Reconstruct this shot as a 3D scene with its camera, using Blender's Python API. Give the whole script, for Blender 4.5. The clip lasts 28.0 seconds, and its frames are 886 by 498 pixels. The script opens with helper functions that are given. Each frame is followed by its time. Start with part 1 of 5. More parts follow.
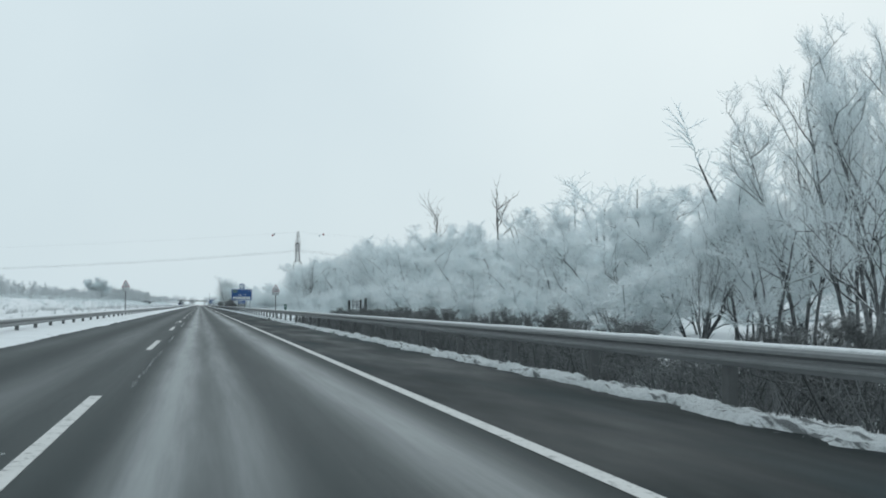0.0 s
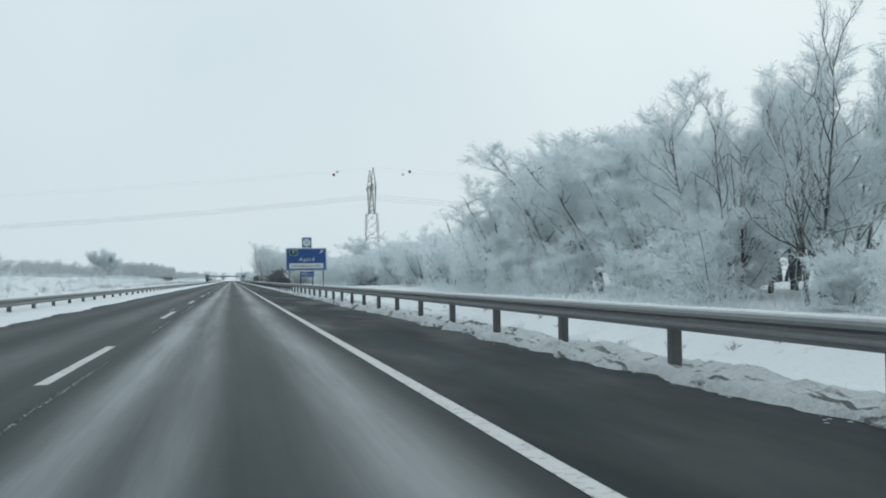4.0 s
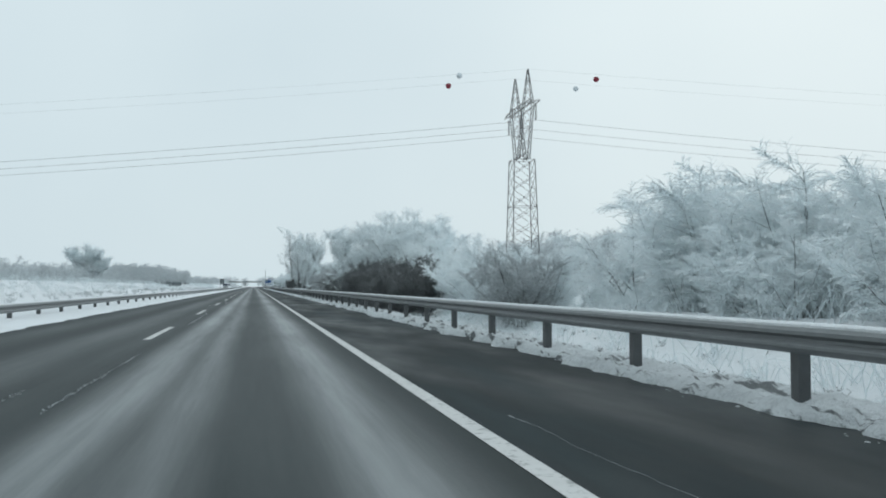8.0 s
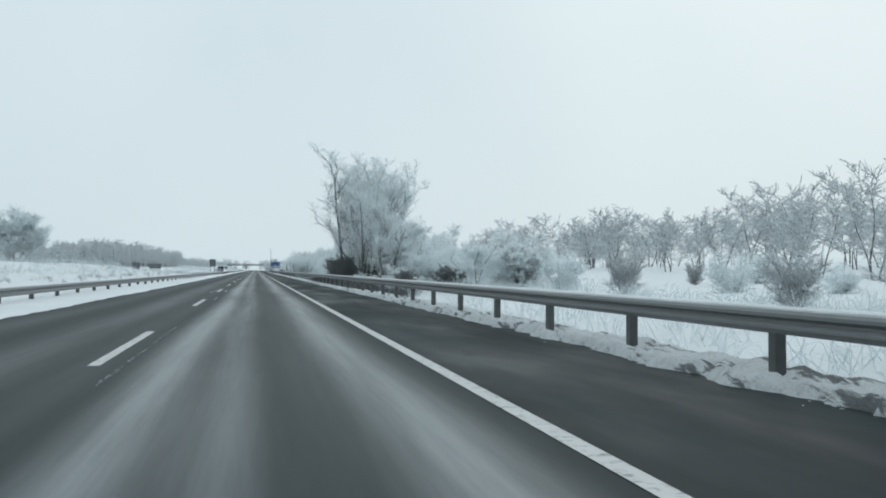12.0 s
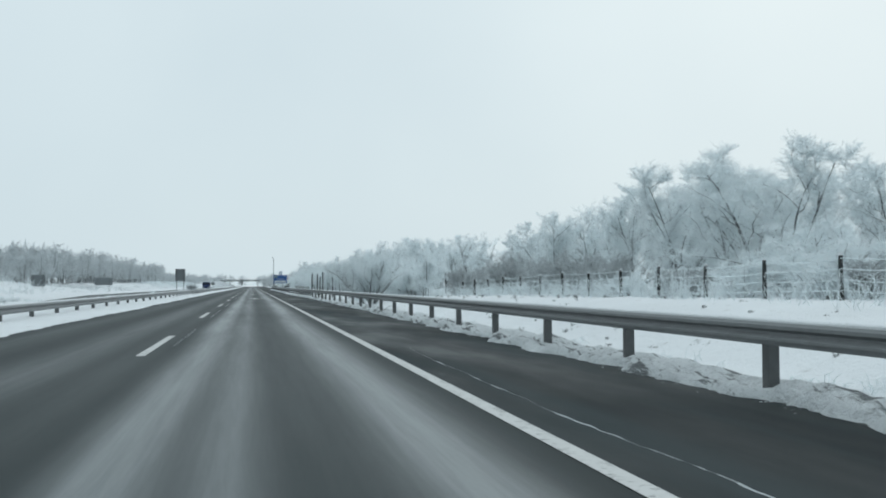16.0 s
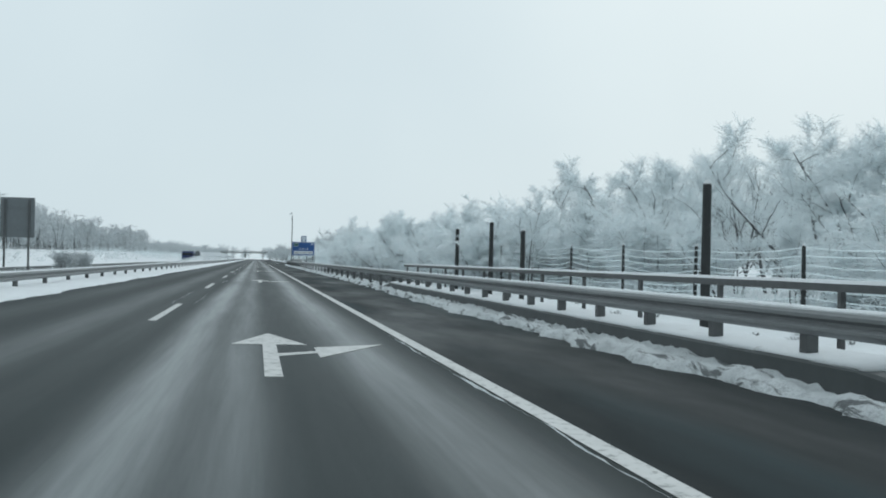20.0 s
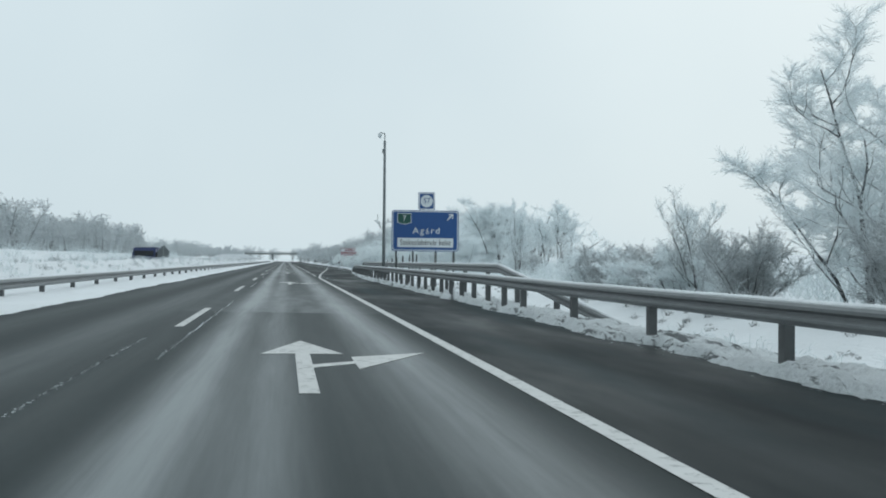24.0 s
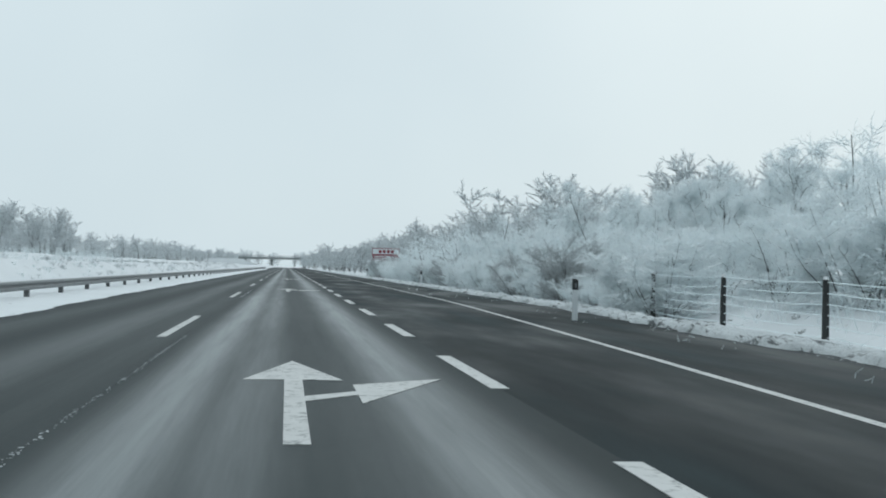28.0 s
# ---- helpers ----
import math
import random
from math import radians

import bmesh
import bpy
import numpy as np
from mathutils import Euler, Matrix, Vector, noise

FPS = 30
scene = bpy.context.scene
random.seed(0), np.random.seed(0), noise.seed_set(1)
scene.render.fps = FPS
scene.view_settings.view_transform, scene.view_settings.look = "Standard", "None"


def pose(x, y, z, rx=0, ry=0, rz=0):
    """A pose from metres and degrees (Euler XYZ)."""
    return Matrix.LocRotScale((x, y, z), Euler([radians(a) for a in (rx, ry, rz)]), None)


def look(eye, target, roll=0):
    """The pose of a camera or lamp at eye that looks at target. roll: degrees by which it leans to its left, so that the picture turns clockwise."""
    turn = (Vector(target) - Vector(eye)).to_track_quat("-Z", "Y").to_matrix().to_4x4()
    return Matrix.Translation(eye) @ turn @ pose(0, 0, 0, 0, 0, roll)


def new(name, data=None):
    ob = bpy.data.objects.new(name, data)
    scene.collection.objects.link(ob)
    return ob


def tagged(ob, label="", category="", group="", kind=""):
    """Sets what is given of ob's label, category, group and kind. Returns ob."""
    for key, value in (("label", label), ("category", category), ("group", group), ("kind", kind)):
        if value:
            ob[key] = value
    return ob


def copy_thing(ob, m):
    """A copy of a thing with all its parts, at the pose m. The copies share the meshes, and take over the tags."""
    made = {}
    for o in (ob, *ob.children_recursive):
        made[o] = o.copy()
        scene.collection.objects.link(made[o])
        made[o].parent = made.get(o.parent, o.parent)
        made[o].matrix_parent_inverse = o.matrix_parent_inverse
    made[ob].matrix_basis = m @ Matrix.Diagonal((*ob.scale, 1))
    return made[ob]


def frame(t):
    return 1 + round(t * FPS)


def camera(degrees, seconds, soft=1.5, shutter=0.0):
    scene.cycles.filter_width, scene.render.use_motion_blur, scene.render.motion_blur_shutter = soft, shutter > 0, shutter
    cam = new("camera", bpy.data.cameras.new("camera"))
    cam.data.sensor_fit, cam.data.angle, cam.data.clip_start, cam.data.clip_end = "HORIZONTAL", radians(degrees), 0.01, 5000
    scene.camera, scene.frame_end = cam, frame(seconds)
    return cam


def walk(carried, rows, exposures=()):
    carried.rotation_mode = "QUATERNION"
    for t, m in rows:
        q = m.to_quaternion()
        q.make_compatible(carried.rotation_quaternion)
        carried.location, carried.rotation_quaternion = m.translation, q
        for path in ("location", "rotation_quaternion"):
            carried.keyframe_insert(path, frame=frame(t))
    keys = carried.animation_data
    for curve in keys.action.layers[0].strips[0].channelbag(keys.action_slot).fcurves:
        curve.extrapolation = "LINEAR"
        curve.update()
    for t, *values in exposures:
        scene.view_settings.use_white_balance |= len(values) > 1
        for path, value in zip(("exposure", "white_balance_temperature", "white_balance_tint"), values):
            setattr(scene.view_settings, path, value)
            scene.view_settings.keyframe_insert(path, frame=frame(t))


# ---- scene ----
cam = camera(48.28, 28.0, 1.9)
PATH = [
    (0.0, -2.611, -6.100, 1.125, -13.806, 3.294, -0.352),
    (0.5, -2.517, 6.857, 1.124, -14.149, 3.518, -0.401),
    (1.0, -2.381, 19.863, 1.121, -14.401, 3.442, -1.757),
    (1.5, -2.290, 32.713, 1.120, -14.106, 2.629, -1.841),
    (2.0, -2.156, 45.680, 1.118, -13.478, 1.992, -1.541),
    (2.5, -2.009, 58.356, 1.115, -13.080, 1.859, -0.963),
    (3.0, -1.906, 71.221, 1.114, -12.775, 1.660, 0.019),
    (3.5, -1.859, 84.221, 1.113, -12.546, 1.674, 0.715),
    (4.0, -1.839, 97.245, 1.113, -12.055, 1.654, 0.675),
    (4.5, -1.820, 110.090, 1.112, -12.115, 1.868, 0.123),
    (6.5, -1.733, 159.327, 1.111, -12.044, 1.726, -0.854),
    (7.0, -1.693, 171.246, 1.110, -11.650, 1.732, -0.121),
    (7.5, -1.615, 182.928, 1.109, -11.000, 1.894, 0.399),
    (8.0, -1.680, 195.754, 1.110, -10.823, 2.093, 0.235),
    (8.5, -1.734, 207.669, 1.111, -10.743, 2.295, -0.044),
    (9.0, -1.788, 219.457, 1.112, -10.619, 2.447, 0.162),
    (9.5, -1.861, 231.679, 1.113, -10.681, 2.295, -0.374),
    (10.0, -1.925, 244.144, 1.114, -10.675, 2.120, -0.847),
    (10.5, -1.952, 256.663, 1.114, -10.599, 1.665, -1.017),
    (11.0, -1.964, 269.254, 1.115, -10.492, 1.606, -0.409),
    (11.5, -1.988, 281.933, 1.115, -10.555, 1.132, -0.315),
    (13.5, -2.162, 333.169, 1.118, -11.475, 1.640, 0.525),
    (14.0, -2.185, 345.787, 1.118, -10.631, 1.590, 0.531),
    (14.5, -2.186, 358.292, 1.118, -11.083, 1.758, 0.547),
    (15.0, -2.177, 371.142, 1.118, -10.886, 1.951, 0.659),
    (15.5, -2.141, 384.776, 1.117, -11.168, 1.954, 0.638),
    (16.0, -2.104, 398.503, 1.117, -10.932, 2.066, 0.225),
    (16.5, -2.080, 411.618, 1.116, -11.003, 2.245, -0.817),
    (17.0, -2.064, 424.579, 1.116, -10.956, 2.305, -0.716),
    (17.5, -2.029, 437.860, 1.116, -11.121, 1.837, -0.109),
    (18.0, -2.007, 451.296, 1.115, -11.349, 1.206, -0.870),
    (18.5, -2.037, 464.664, 1.116, -11.310, 1.037, -1.227),
    (19.0, -2.079, 478.080, 1.116, -10.861, 0.820, -1.224),
    (19.5, -2.092, 491.618, 1.117, -10.756, 0.851, -1.220),
    (20.0, -2.092, 505.214, 1.117, -10.694, 0.726, -1.083),
    (20.5, -2.100, 518.819, 1.117, -10.657, 0.641, -0.976),
    (22.5, -2.104, 572.908, 1.117, -9.606, 0.528, -0.355),
    (23.0, -2.114, 586.496, 1.117, -9.598, 0.398, -0.342),
    (23.5, -2.118, 600.266, 1.117, -9.336, 0.616, -0.288),
    (24.0, -2.117, 614.088, 1.117, -9.056, 0.719, -0.531),
    (24.5, -2.110, 627.975, 1.117, -8.888, 0.499, -0.595),
    (25.0, -2.094, 641.585, 1.117, -8.912, 0.414, -0.520),
    (25.5, -2.102, 654.466, 1.117, -9.053, 0.290, -0.184),
    (26.0, -2.069, 668.223, 1.116, -9.290, 0.257, -0.166),
    (26.5, -2.058, 681.851, 1.116, -9.385, 0.295, -0.179),
    (27.0, -2.060, 695.526, 1.116, -9.305, 0.544, -1.252),
    (27.5, -2.009, 709.392, 1.115, -9.238, 0.591, -1.598),
    (28.0, -1.995, 723.336, 1.115, -8.986, 1.135, -1.065),
]
walk(cam, [(t, pose(x, y, z, 90 + pitch, roll, yaw)) for t, x, y, z, yaw, pitch, roll in PATH],
     ((0.0, 0.0), (0.4, 0.0), (0.9, -0.1), (1.1, -0.1), (1.6, 0.0), (16.2, 0.0), (16.8, -0.14), (17.2, -0.14), (17.8, 0.0), (28.0, 0.0)))

# ---- end of walk ----
SLOPE = 0.016          # the carriageway falls to the right
YA, YB = -120.0, 1250.0


# ---- world and light ----
def make_world():
    world = bpy.data.worlds.new("overcast_sky")
    scene.world = world
    world.use_nodes = True
    nt = world.node_tree
    nt.nodes.clear()
    out = nt.nodes.new("ShaderNodeOutputWorld")
    bg = nt.nodes.new("ShaderNodeBackground")
    sky = nt.nodes.new("ShaderNodeTexSky")
    sky.sky_type = "NISHITA"
    sky.sun_disc = False
    sky.sun_elevation, sky.sun_rotation = radians(32), radians(35)
    sky.air_density, sky.dust_density, sky.ozone_density = 1.0, 4.0, 1.0
    tame = nt.nodes.new("ShaderNodeVectorMath")
    tame.operation = "SCALE"
    tame.inputs["Scale"].default_value = 0.08
    co = nt.nodes.new("ShaderNodeTexCoord")
    noi = nt.nodes.new("ShaderNodeTexNoise")
    noi.inputs["Scale"].default_value, noi.inputs["Detail"].default_value = 2.2, 4.0
    noi.inputs["Roughness"].default_value = 0.45
    ramp = nt.nodes.new("ShaderNodeValToRGB")
    ramp.color_ramp.elements[0].position, ramp.color_ramp.elements[1].position = 0.3, 0.75
    ramp.color_ramp.elements[0].color = (0.615, 0.735, 0.79, 1)
    ramp.color_ramp.elements[1].color = (0.71, 0.825, 0.865, 1)
    mix = nt.nodes.new("ShaderNodeMix")
    mix.data_type = "RGBA"
    mix.inputs["Factor"].default_value = 0.95
    nt.links.new(sky.outputs["Color"], tame.inputs[0])
    nt.links.new(tame.outputs["Vector"], mix.inputs[6])
    nt.links.new(co.outputs["Generated"], noi.inputs["Vector"])
    nt.links.new(noi.outputs["Fac"], ramp.inputs["Fac"])
    nt.links.new(ramp.outputs["Color"], mix.inputs[7])
    nt.links.new(mix.outputs[2], bg.inputs["Color"])
    nt.links.new(bg.outputs["Background"], out.inputs["Surface"])
    bg.inputs["Strength"].default_value = 1.02


make_world()
sun = new("sun", bpy.data.lights.new("sun", "SUN"))
sun.data.energy, sun.data.angle, sun.data.color = 0.6, radians(30), (0.86, 0.95, 1.0)
sun.matrix_world = look((0, 0, 60), (-25, -35, 10))


# ---- materials ----
class Mat:
    """A small wrapper to lay out node materials."""

    def __init__(self, name, rough=0.7, metal=0.0, spec=0.5):
        self.m = bpy.data.materials.new(name)
        self.m.use_nodes = True
        self.t = self.m.node_tree
        self.b = self.t.nodes["Principled BSDF"]
        self.b.inputs["Roughness"].default_value = rough
        self.b.inputs["Metallic"].default_value = metal
        self.b.inputs["Specular IOR Level"].default_value = spec

    def n(self, kind, **sets):
        node = self.t.nodes.new("ShaderNode" + kind)
        for k, v in sets.items():
            node.inputs[k].default_value = v
        return node

    def link(self, a, b):
        self.t.links.new(a, b)

    def coords(self, scale=(1, 1, 1), kind="Object"):
        if kind == "World":
            g = self.n("NewGeometry").outputs["Position"]
        else:
            g = self.n("TexCoord").outputs[kind]
        mp = self.n("Mapping")
        mp.inputs["Scale"].default_value = scale
        self.link(g, mp.inputs["Vector"])
        return mp.outputs["Vector"]

    def noise(self, vec, scale, detail=4, rough=0.55):
        no = self.n("TexNoise", Scale=scale, Detail=detail, Roughness=rough)
        self.link(vec, no.inputs["Vector"])
        return no.outputs["Fac"]

    def ramp(self, fac, stops):
        r = self.n("ValToRGB")
        el = r.color_ramp.elements
        while len(el) < len(stops):
            el.new(0.5)
        for e, (p, c) in zip(el, stops):
            e.position = p
            e.color = (*c, 1) if len(c) == 3 else c
        self.link(fac, r.inputs["Fac"])
        return r.outputs["Color"]

    def mix(self, fac, a, b):
        mx = self.n("Mix")
        mx.data_type = "RGBA"
        for sock, v in ((mx.inputs[0], fac), (mx.inputs[6], a), (mx.inputs[7], b)):
            if isinstance(v, (int, float)):
                sock.default_value = v
            elif isinstance(v, tuple):
                sock.default_value = (*v, 1)
            else:
                self.link(v, sock)
        return mx.outputs[2]

    def math(self, op, a, b):
        mm = self.n("Math")
        mm.operation = op
        for sock, v in zip(mm.inputs, (a, b)):
            if isinstance(v, (int, float)):
                sock.default_value = v
            else:
                self.link(v, sock)
        return mm.outputs[0]

    def color(self, c):
        if isinstance(c, tuple):
            self.b.inputs["Base Color"].default_value = (*c, 1)
        else:
            self.link(c, self.b.inputs["Base Color"])
        return self

    def bump(self, h, strength=0.3, dist=0.02):
        bp = self.n("Bump", Strength=strength, Distance=dist)
        self.link(h, bp.inputs["Height"])
        self.link(bp.outputs["Normal"], self.b.inputs["Normal"])
        return self


def g3(v, tint=(0.95, 1.0, 1.02)):
    return tuple(min(0.98, v * k) for k in tint)


def mat_snow():
    m = Mat("snow", 0.75, 0, 0.3)
    v = m.coords(kind="World")
    big, fine = m.noise(v, 0.35, 5), m.noise(v, 5.0, 6, 0.65)
    c = m.mix(big, g3(0.66, (0.97, 1.0, 1.02)), g3(0.8, (0.97, 1.0, 1.02)))
    tuft = m.ramp(m.noise(v, 2.6, 8, 0.75), [(0.6, (0, 0, 0)), (0.72, (1, 1, 1))])
    c = m.mix(m.math("MULTIPLY", tuft, 0.55), c, (0.2, 0.19, 0.17))
    m.color(c).bump(m.math("ADD", fine, big), 0.5, 0.12)
    return m.m


def mat_dirty_snow():
    """Cleared snow, lumpy and grey with grit."""
    m = Mat("dirty_snow", 0.8, 0, 0.3)
    v = m.coords(kind="World")
    lump, grit = m.noise(v, 4.5, 6, 0.65), m.noise(v, 18, 5, 0.7)
    c = m.mix(lump, g3(0.62), g3(0.88))
    dark = m.ramp(m.noise(v, 7, 7, 0.75), [(0.5, (0, 0, 0)), (0.64, (1, 1, 1))])
    c = m.mix(m.math("MULTIPLY", dark, 0.3), c, (0.2, 0.22, 0.23))
    bare = m.ramp(m.noise(m.coords((4.5, 0.7, 1), "World"), 1.0, 7, 0.7), [(0.54, (0, 0, 0)), (0.59, (1, 1, 1))])
    m.color(m.mix(m.math("MULTIPLY", bare, 0.85), c, (0.075, 0.085, 0.09)))
    m.bump(m.math("ADD", lump, grit), 0.9, 0.08)
    return m.m


def mat_shoulder():
    """Wet dark asphalt of the hard shoulder, hardly driven on."""
    m = Mat("wet_asphalt", 0.55, 0, 0.075)
    v = m.coords(kind="World")
    streak = m.noise(m.coords((0.9, 0.05, 1), "World"), 1.0, 5, 0.55)
    patch = m.noise(m.coords((0.5, 0.12, 1), "World"), 1.0, 4, 0.55)
    base = m.mix(m.ramp(streak, [(0.3, (0, 0, 0)), (0.7, (1, 1, 1))]), (0.0022, 0.0062, 0.0075), (0.0075, 0.0148, 0.017))
    pale = m.ramp(m.math("MULTIPLY", m.math("ADD", streak, patch), 0.5), [(0.5, (0, 0, 0)), (0.68, (1, 1, 1))])
    crust = m.ramp(m.noise(m.coords((3.0, 0.5, 1), "World"), 1.0, 8, 0.7), [(0.68, (0, 0, 0)), (0.76, (1, 1, 1))])
    c = m.mix(m.math("MULTIPLY", pale, 0.4), base, (0.05, 0.078, 0.086))
    c = m.mix(m.math("MULTIPLY", crust, 0.2), c, (0.3, 0.33, 0.34))
    grain = m.noise(v, 60, 3, 0.7)
    m.color(m.mix(m.math("MULTIPLY", grain, 0.15), c, (0.018, 0.03, 0.034)))
    m.link(m.ramp(patch, [(0.35, (0.42, 0.42, 0.42)), (0.62, (0.7, 0.7, 0.7))]), m.b.inputs["Roughness"])
    m.bump(grain, 0.25, 0.006)
    return m.m


def mat_asphalt():
    """Dark damp asphalt, with pale dried bands along the wheel tracks and a few pale dried stretches."""
    m = Mat("damp_asphalt", 0.5, 0, 0.095)
    v = m.coords(kind="World")
    sep = m.n("SeparateXYZ")
    m.link(v, sep.inputs[0])
    wob = m.noise(m.coords((0.0, 0.05, 0), "World"), 1.0, 3)
    x = m.math("ADD", sep.outputs["X"], m.math("MULTIPLY", m.math("SUBTRACT", wob, 0.5), 0.3))

    def bell(value, centre, width):
        d = m.math("DIVIDE", m.math("SUBTRACT", value, centre), width)
        return m.math("POWER", 2.718, m.math("MULTIPLY", m.math("MULTIPLY", d, d), -1.0))

    bands = None
    for centre, width, k in ((-2.88, 0.27, 1.0), (-2.25, 0.24, 0.5), (-0.85, 0.34, 0.85), (-1.6, 0.35, 0.08), (-4.7, 0.45, 0.22), (-6.3, 0.45, 0.1), (-3.75, 0.3, 0.08)):
        b = m.math("MULTIPLY", bell(x, centre, width), k)
        bands = b if bands is None else m.math("ADD", bands, b)
    streak = m.noise(m.coords((1.6, 0.05, 1), "World"), 1.0, 5, 0.55)
    blotch = m.noise(m.coords((0.5, 0.07, 1), "World"), 1.0, 4)
    salt = m.math("MULTIPLY", bands, m.ramp(m.math("MULTIPLY", m.math("ADD", streak, blotch), 0.5), [(0.33, (0.4, 0.4, 0.4)), (0.58, (1, 1, 1))]))
    dry = m.ramp(m.noise(m.coords((7.0, 0.22, 1), "World"), 1.0, 7, 0.7), [(0.3, (0.72, 0.72, 0.72)), (0.62, (1.15, 1.15, 1.15))])
    salt = m.math("MULTIPLY", salt, dry)
    lane = m.ramp(m.noise(m.coords((2.0, 0.35, 1), "World"), 1.0, 5, 0.6), [(0.35, (0.25, 0.25, 0.25)), (0.65, (1, 1, 1))])
    for y0, y1, k in ((634.7, 650.0, 0.32), (702.2, 722.0, 0.42)):
        inside = m.math("MULTIPLY", m.math("GREATER_THAN", sep.outputs["Y"], y0), bell(sep.outputs["Y"], y0, y1 - y0))
        inside = m.math("MULTIPLY", inside, bell(x, -1.95, 1.5))
        salt = m.math("ADD", salt, m.math("MULTIPLY", m.math("MULTIPLY", inside, lane), k))
    grain = m.noise(v, 60, 3, 0.7)
    base = m.mix(m.noise(v, 0.6, 5), (0.0035, 0.0092, 0.0105), (0.0085, 0.0175, 0.019))
    base = m.mix(m.math("MULTIPLY", grain, 0.2), base, (0.022, 0.036, 0.039))
    c = m.mix(m.math("MINIMUM", m.math("MULTIPLY", salt, 0.95), 0.95), base, (0.14, 0.162, 0.168))
    m.color(c)
    m.link(m.ramp(salt, [(0.0, (0.54,) * 3), (0.8, (0.44,) * 3)]), m.b.inputs["Roughness"])
    m.link(m.ramp(salt, [(0.0, (0.06,) * 3), (0.9, (1.0,) * 3)]), m.b.inputs["Specular IOR Level"])
    m.bump(grain, 0.25, 0.006)
    return m.m


def mat_paint():
    m = Mat("road_paint", 0.6)
    v = m.coords(kind="World")
    worn = m.ramp(m.noise(v, 9, 7, 0.75), [(0.38, (1, 1, 1)), (0.47, (0, 0, 0))])
    c = m.mix(m.noise(v, 3, 4), g3(0.45, (1, 1, 0.98)), g3(0.6, (1, 1, 0.98)))
    m.color(m.mix(m.math("MULTIPLY", worn, 0.7), c, (0.12, 0.13, 0.13)))
    return m.m


def mat_steel(name, lo, hi, rough=0.5, metal=0.75):
    m = Mat(name, rough, metal)
    v = m.coords(kind="World")
    c = m.mix(m.noise(v, 6, 6, 0.65), g3(lo), g3(hi))
    m.color(c).bump(m.noise(v, 30, 3), 0.1, 0.004)
    return m.m


def mat_plain(name, col, rough=0.55, var=0.15, scale=6.0, metal=0.0):
    m = Mat(name, rough, metal)
    v = m.coords(kind="World")
    lo = tuple(c * (1 - var) for c in col)
    hi = tuple(min(1, c * (1 + var)) for c in col)
    m.color(m.mix(m.noise(v, scale, 6, 0.6), lo, hi))
    return m.m


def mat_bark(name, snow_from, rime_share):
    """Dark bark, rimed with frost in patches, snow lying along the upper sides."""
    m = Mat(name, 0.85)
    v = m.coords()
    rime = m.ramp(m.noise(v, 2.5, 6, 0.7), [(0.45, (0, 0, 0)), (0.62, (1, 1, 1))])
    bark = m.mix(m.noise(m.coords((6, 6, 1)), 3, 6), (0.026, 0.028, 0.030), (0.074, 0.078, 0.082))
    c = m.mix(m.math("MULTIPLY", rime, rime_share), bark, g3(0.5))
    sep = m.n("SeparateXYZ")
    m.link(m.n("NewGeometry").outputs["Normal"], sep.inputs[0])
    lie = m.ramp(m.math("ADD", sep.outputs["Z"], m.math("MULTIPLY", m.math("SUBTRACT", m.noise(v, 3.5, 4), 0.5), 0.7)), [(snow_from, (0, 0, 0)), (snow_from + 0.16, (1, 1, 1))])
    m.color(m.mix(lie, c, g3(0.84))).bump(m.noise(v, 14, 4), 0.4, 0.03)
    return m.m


def mat_twig(name, lo, hi):
    """Twigs under hoar frost; each twig differs a little, and is shaded beneath in its colour."""
    m = Mat(name, 0.9, 0, 0.2)
    isl = m.n("NewGeometry").outputs["Random Per Island"]
    own = m.n("ObjectInfo").outputs["Random"]
    c = m.ramp(isl, [(0.0, g3(lo)), (0.35, g3((lo + hi) / 2)), (1.0, g3(hi))])
    c = m.mix(m.math("MULTIPLY", own, 0.12), c, g3(lo * 0.8))
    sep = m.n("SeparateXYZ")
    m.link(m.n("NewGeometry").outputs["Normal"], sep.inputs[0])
    # Down-facing sides get a darker colour: painted shade, for contrast within the crowns.
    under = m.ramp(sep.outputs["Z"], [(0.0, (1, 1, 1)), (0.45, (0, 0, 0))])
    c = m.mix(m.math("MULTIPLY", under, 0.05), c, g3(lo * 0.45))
    m.color(c)
    through_light = m.n("BsdfTranslucent")
    m.link(c, through_light.inputs["Color"])
    blend = m.n("MixShader", Fac=0.5)
    out = m.t.nodes["Material Output"]
    m.link(m.b.outputs[0], blend.inputs[1])
    m.link(through_light.outputs[0], blend.inputs[2])
    m.link(blend.outputs[0], out.inputs["Surface"])
    return m.m


SNOW, ASPHALT, PAINT, SHOULDER, SLUSH = mat_snow(), mat_asphalt(), mat_paint(), mat_shoulder(), mat_dirty_snow()
STEEL = mat_steel("galvanised_steel", 0.18, 0.29, 0.6, 0.25)
POSTSTEEL = mat_steel("weathered_steel", 0.08, 0.16, 0.6, 0.5)
GREYPAINT = mat_plain("grey_metal", (0.15, 0.17, 0.18), 0.5)
BLUE = mat_plain("sign_blue", (0.009, 0.066, 0.22), 0.4, 0.12)
GREEN = mat_plain("sign_green", (0.008, 0.07, 0.055), 0.4, 0.12)
WHITE = mat_plain("sign_white", (0.62, 0.66, 0.68), 0.45, 0.06)
BLACK = mat_plain("black_paint", (0.02, 0.022, 0.024), 0.5)
RED = mat_plain("sign_red", (0.20, 0.014, 0.03), 0.45)
GREYWOOD = mat_plain("weathered_frosted_wood", (0.2, 0.22, 0.23), 0.85, 0.5, 9)
WOOD = mat_plain("dark_wood", (0.03, 0.033, 0.034), 0.85, 0.4, 12)
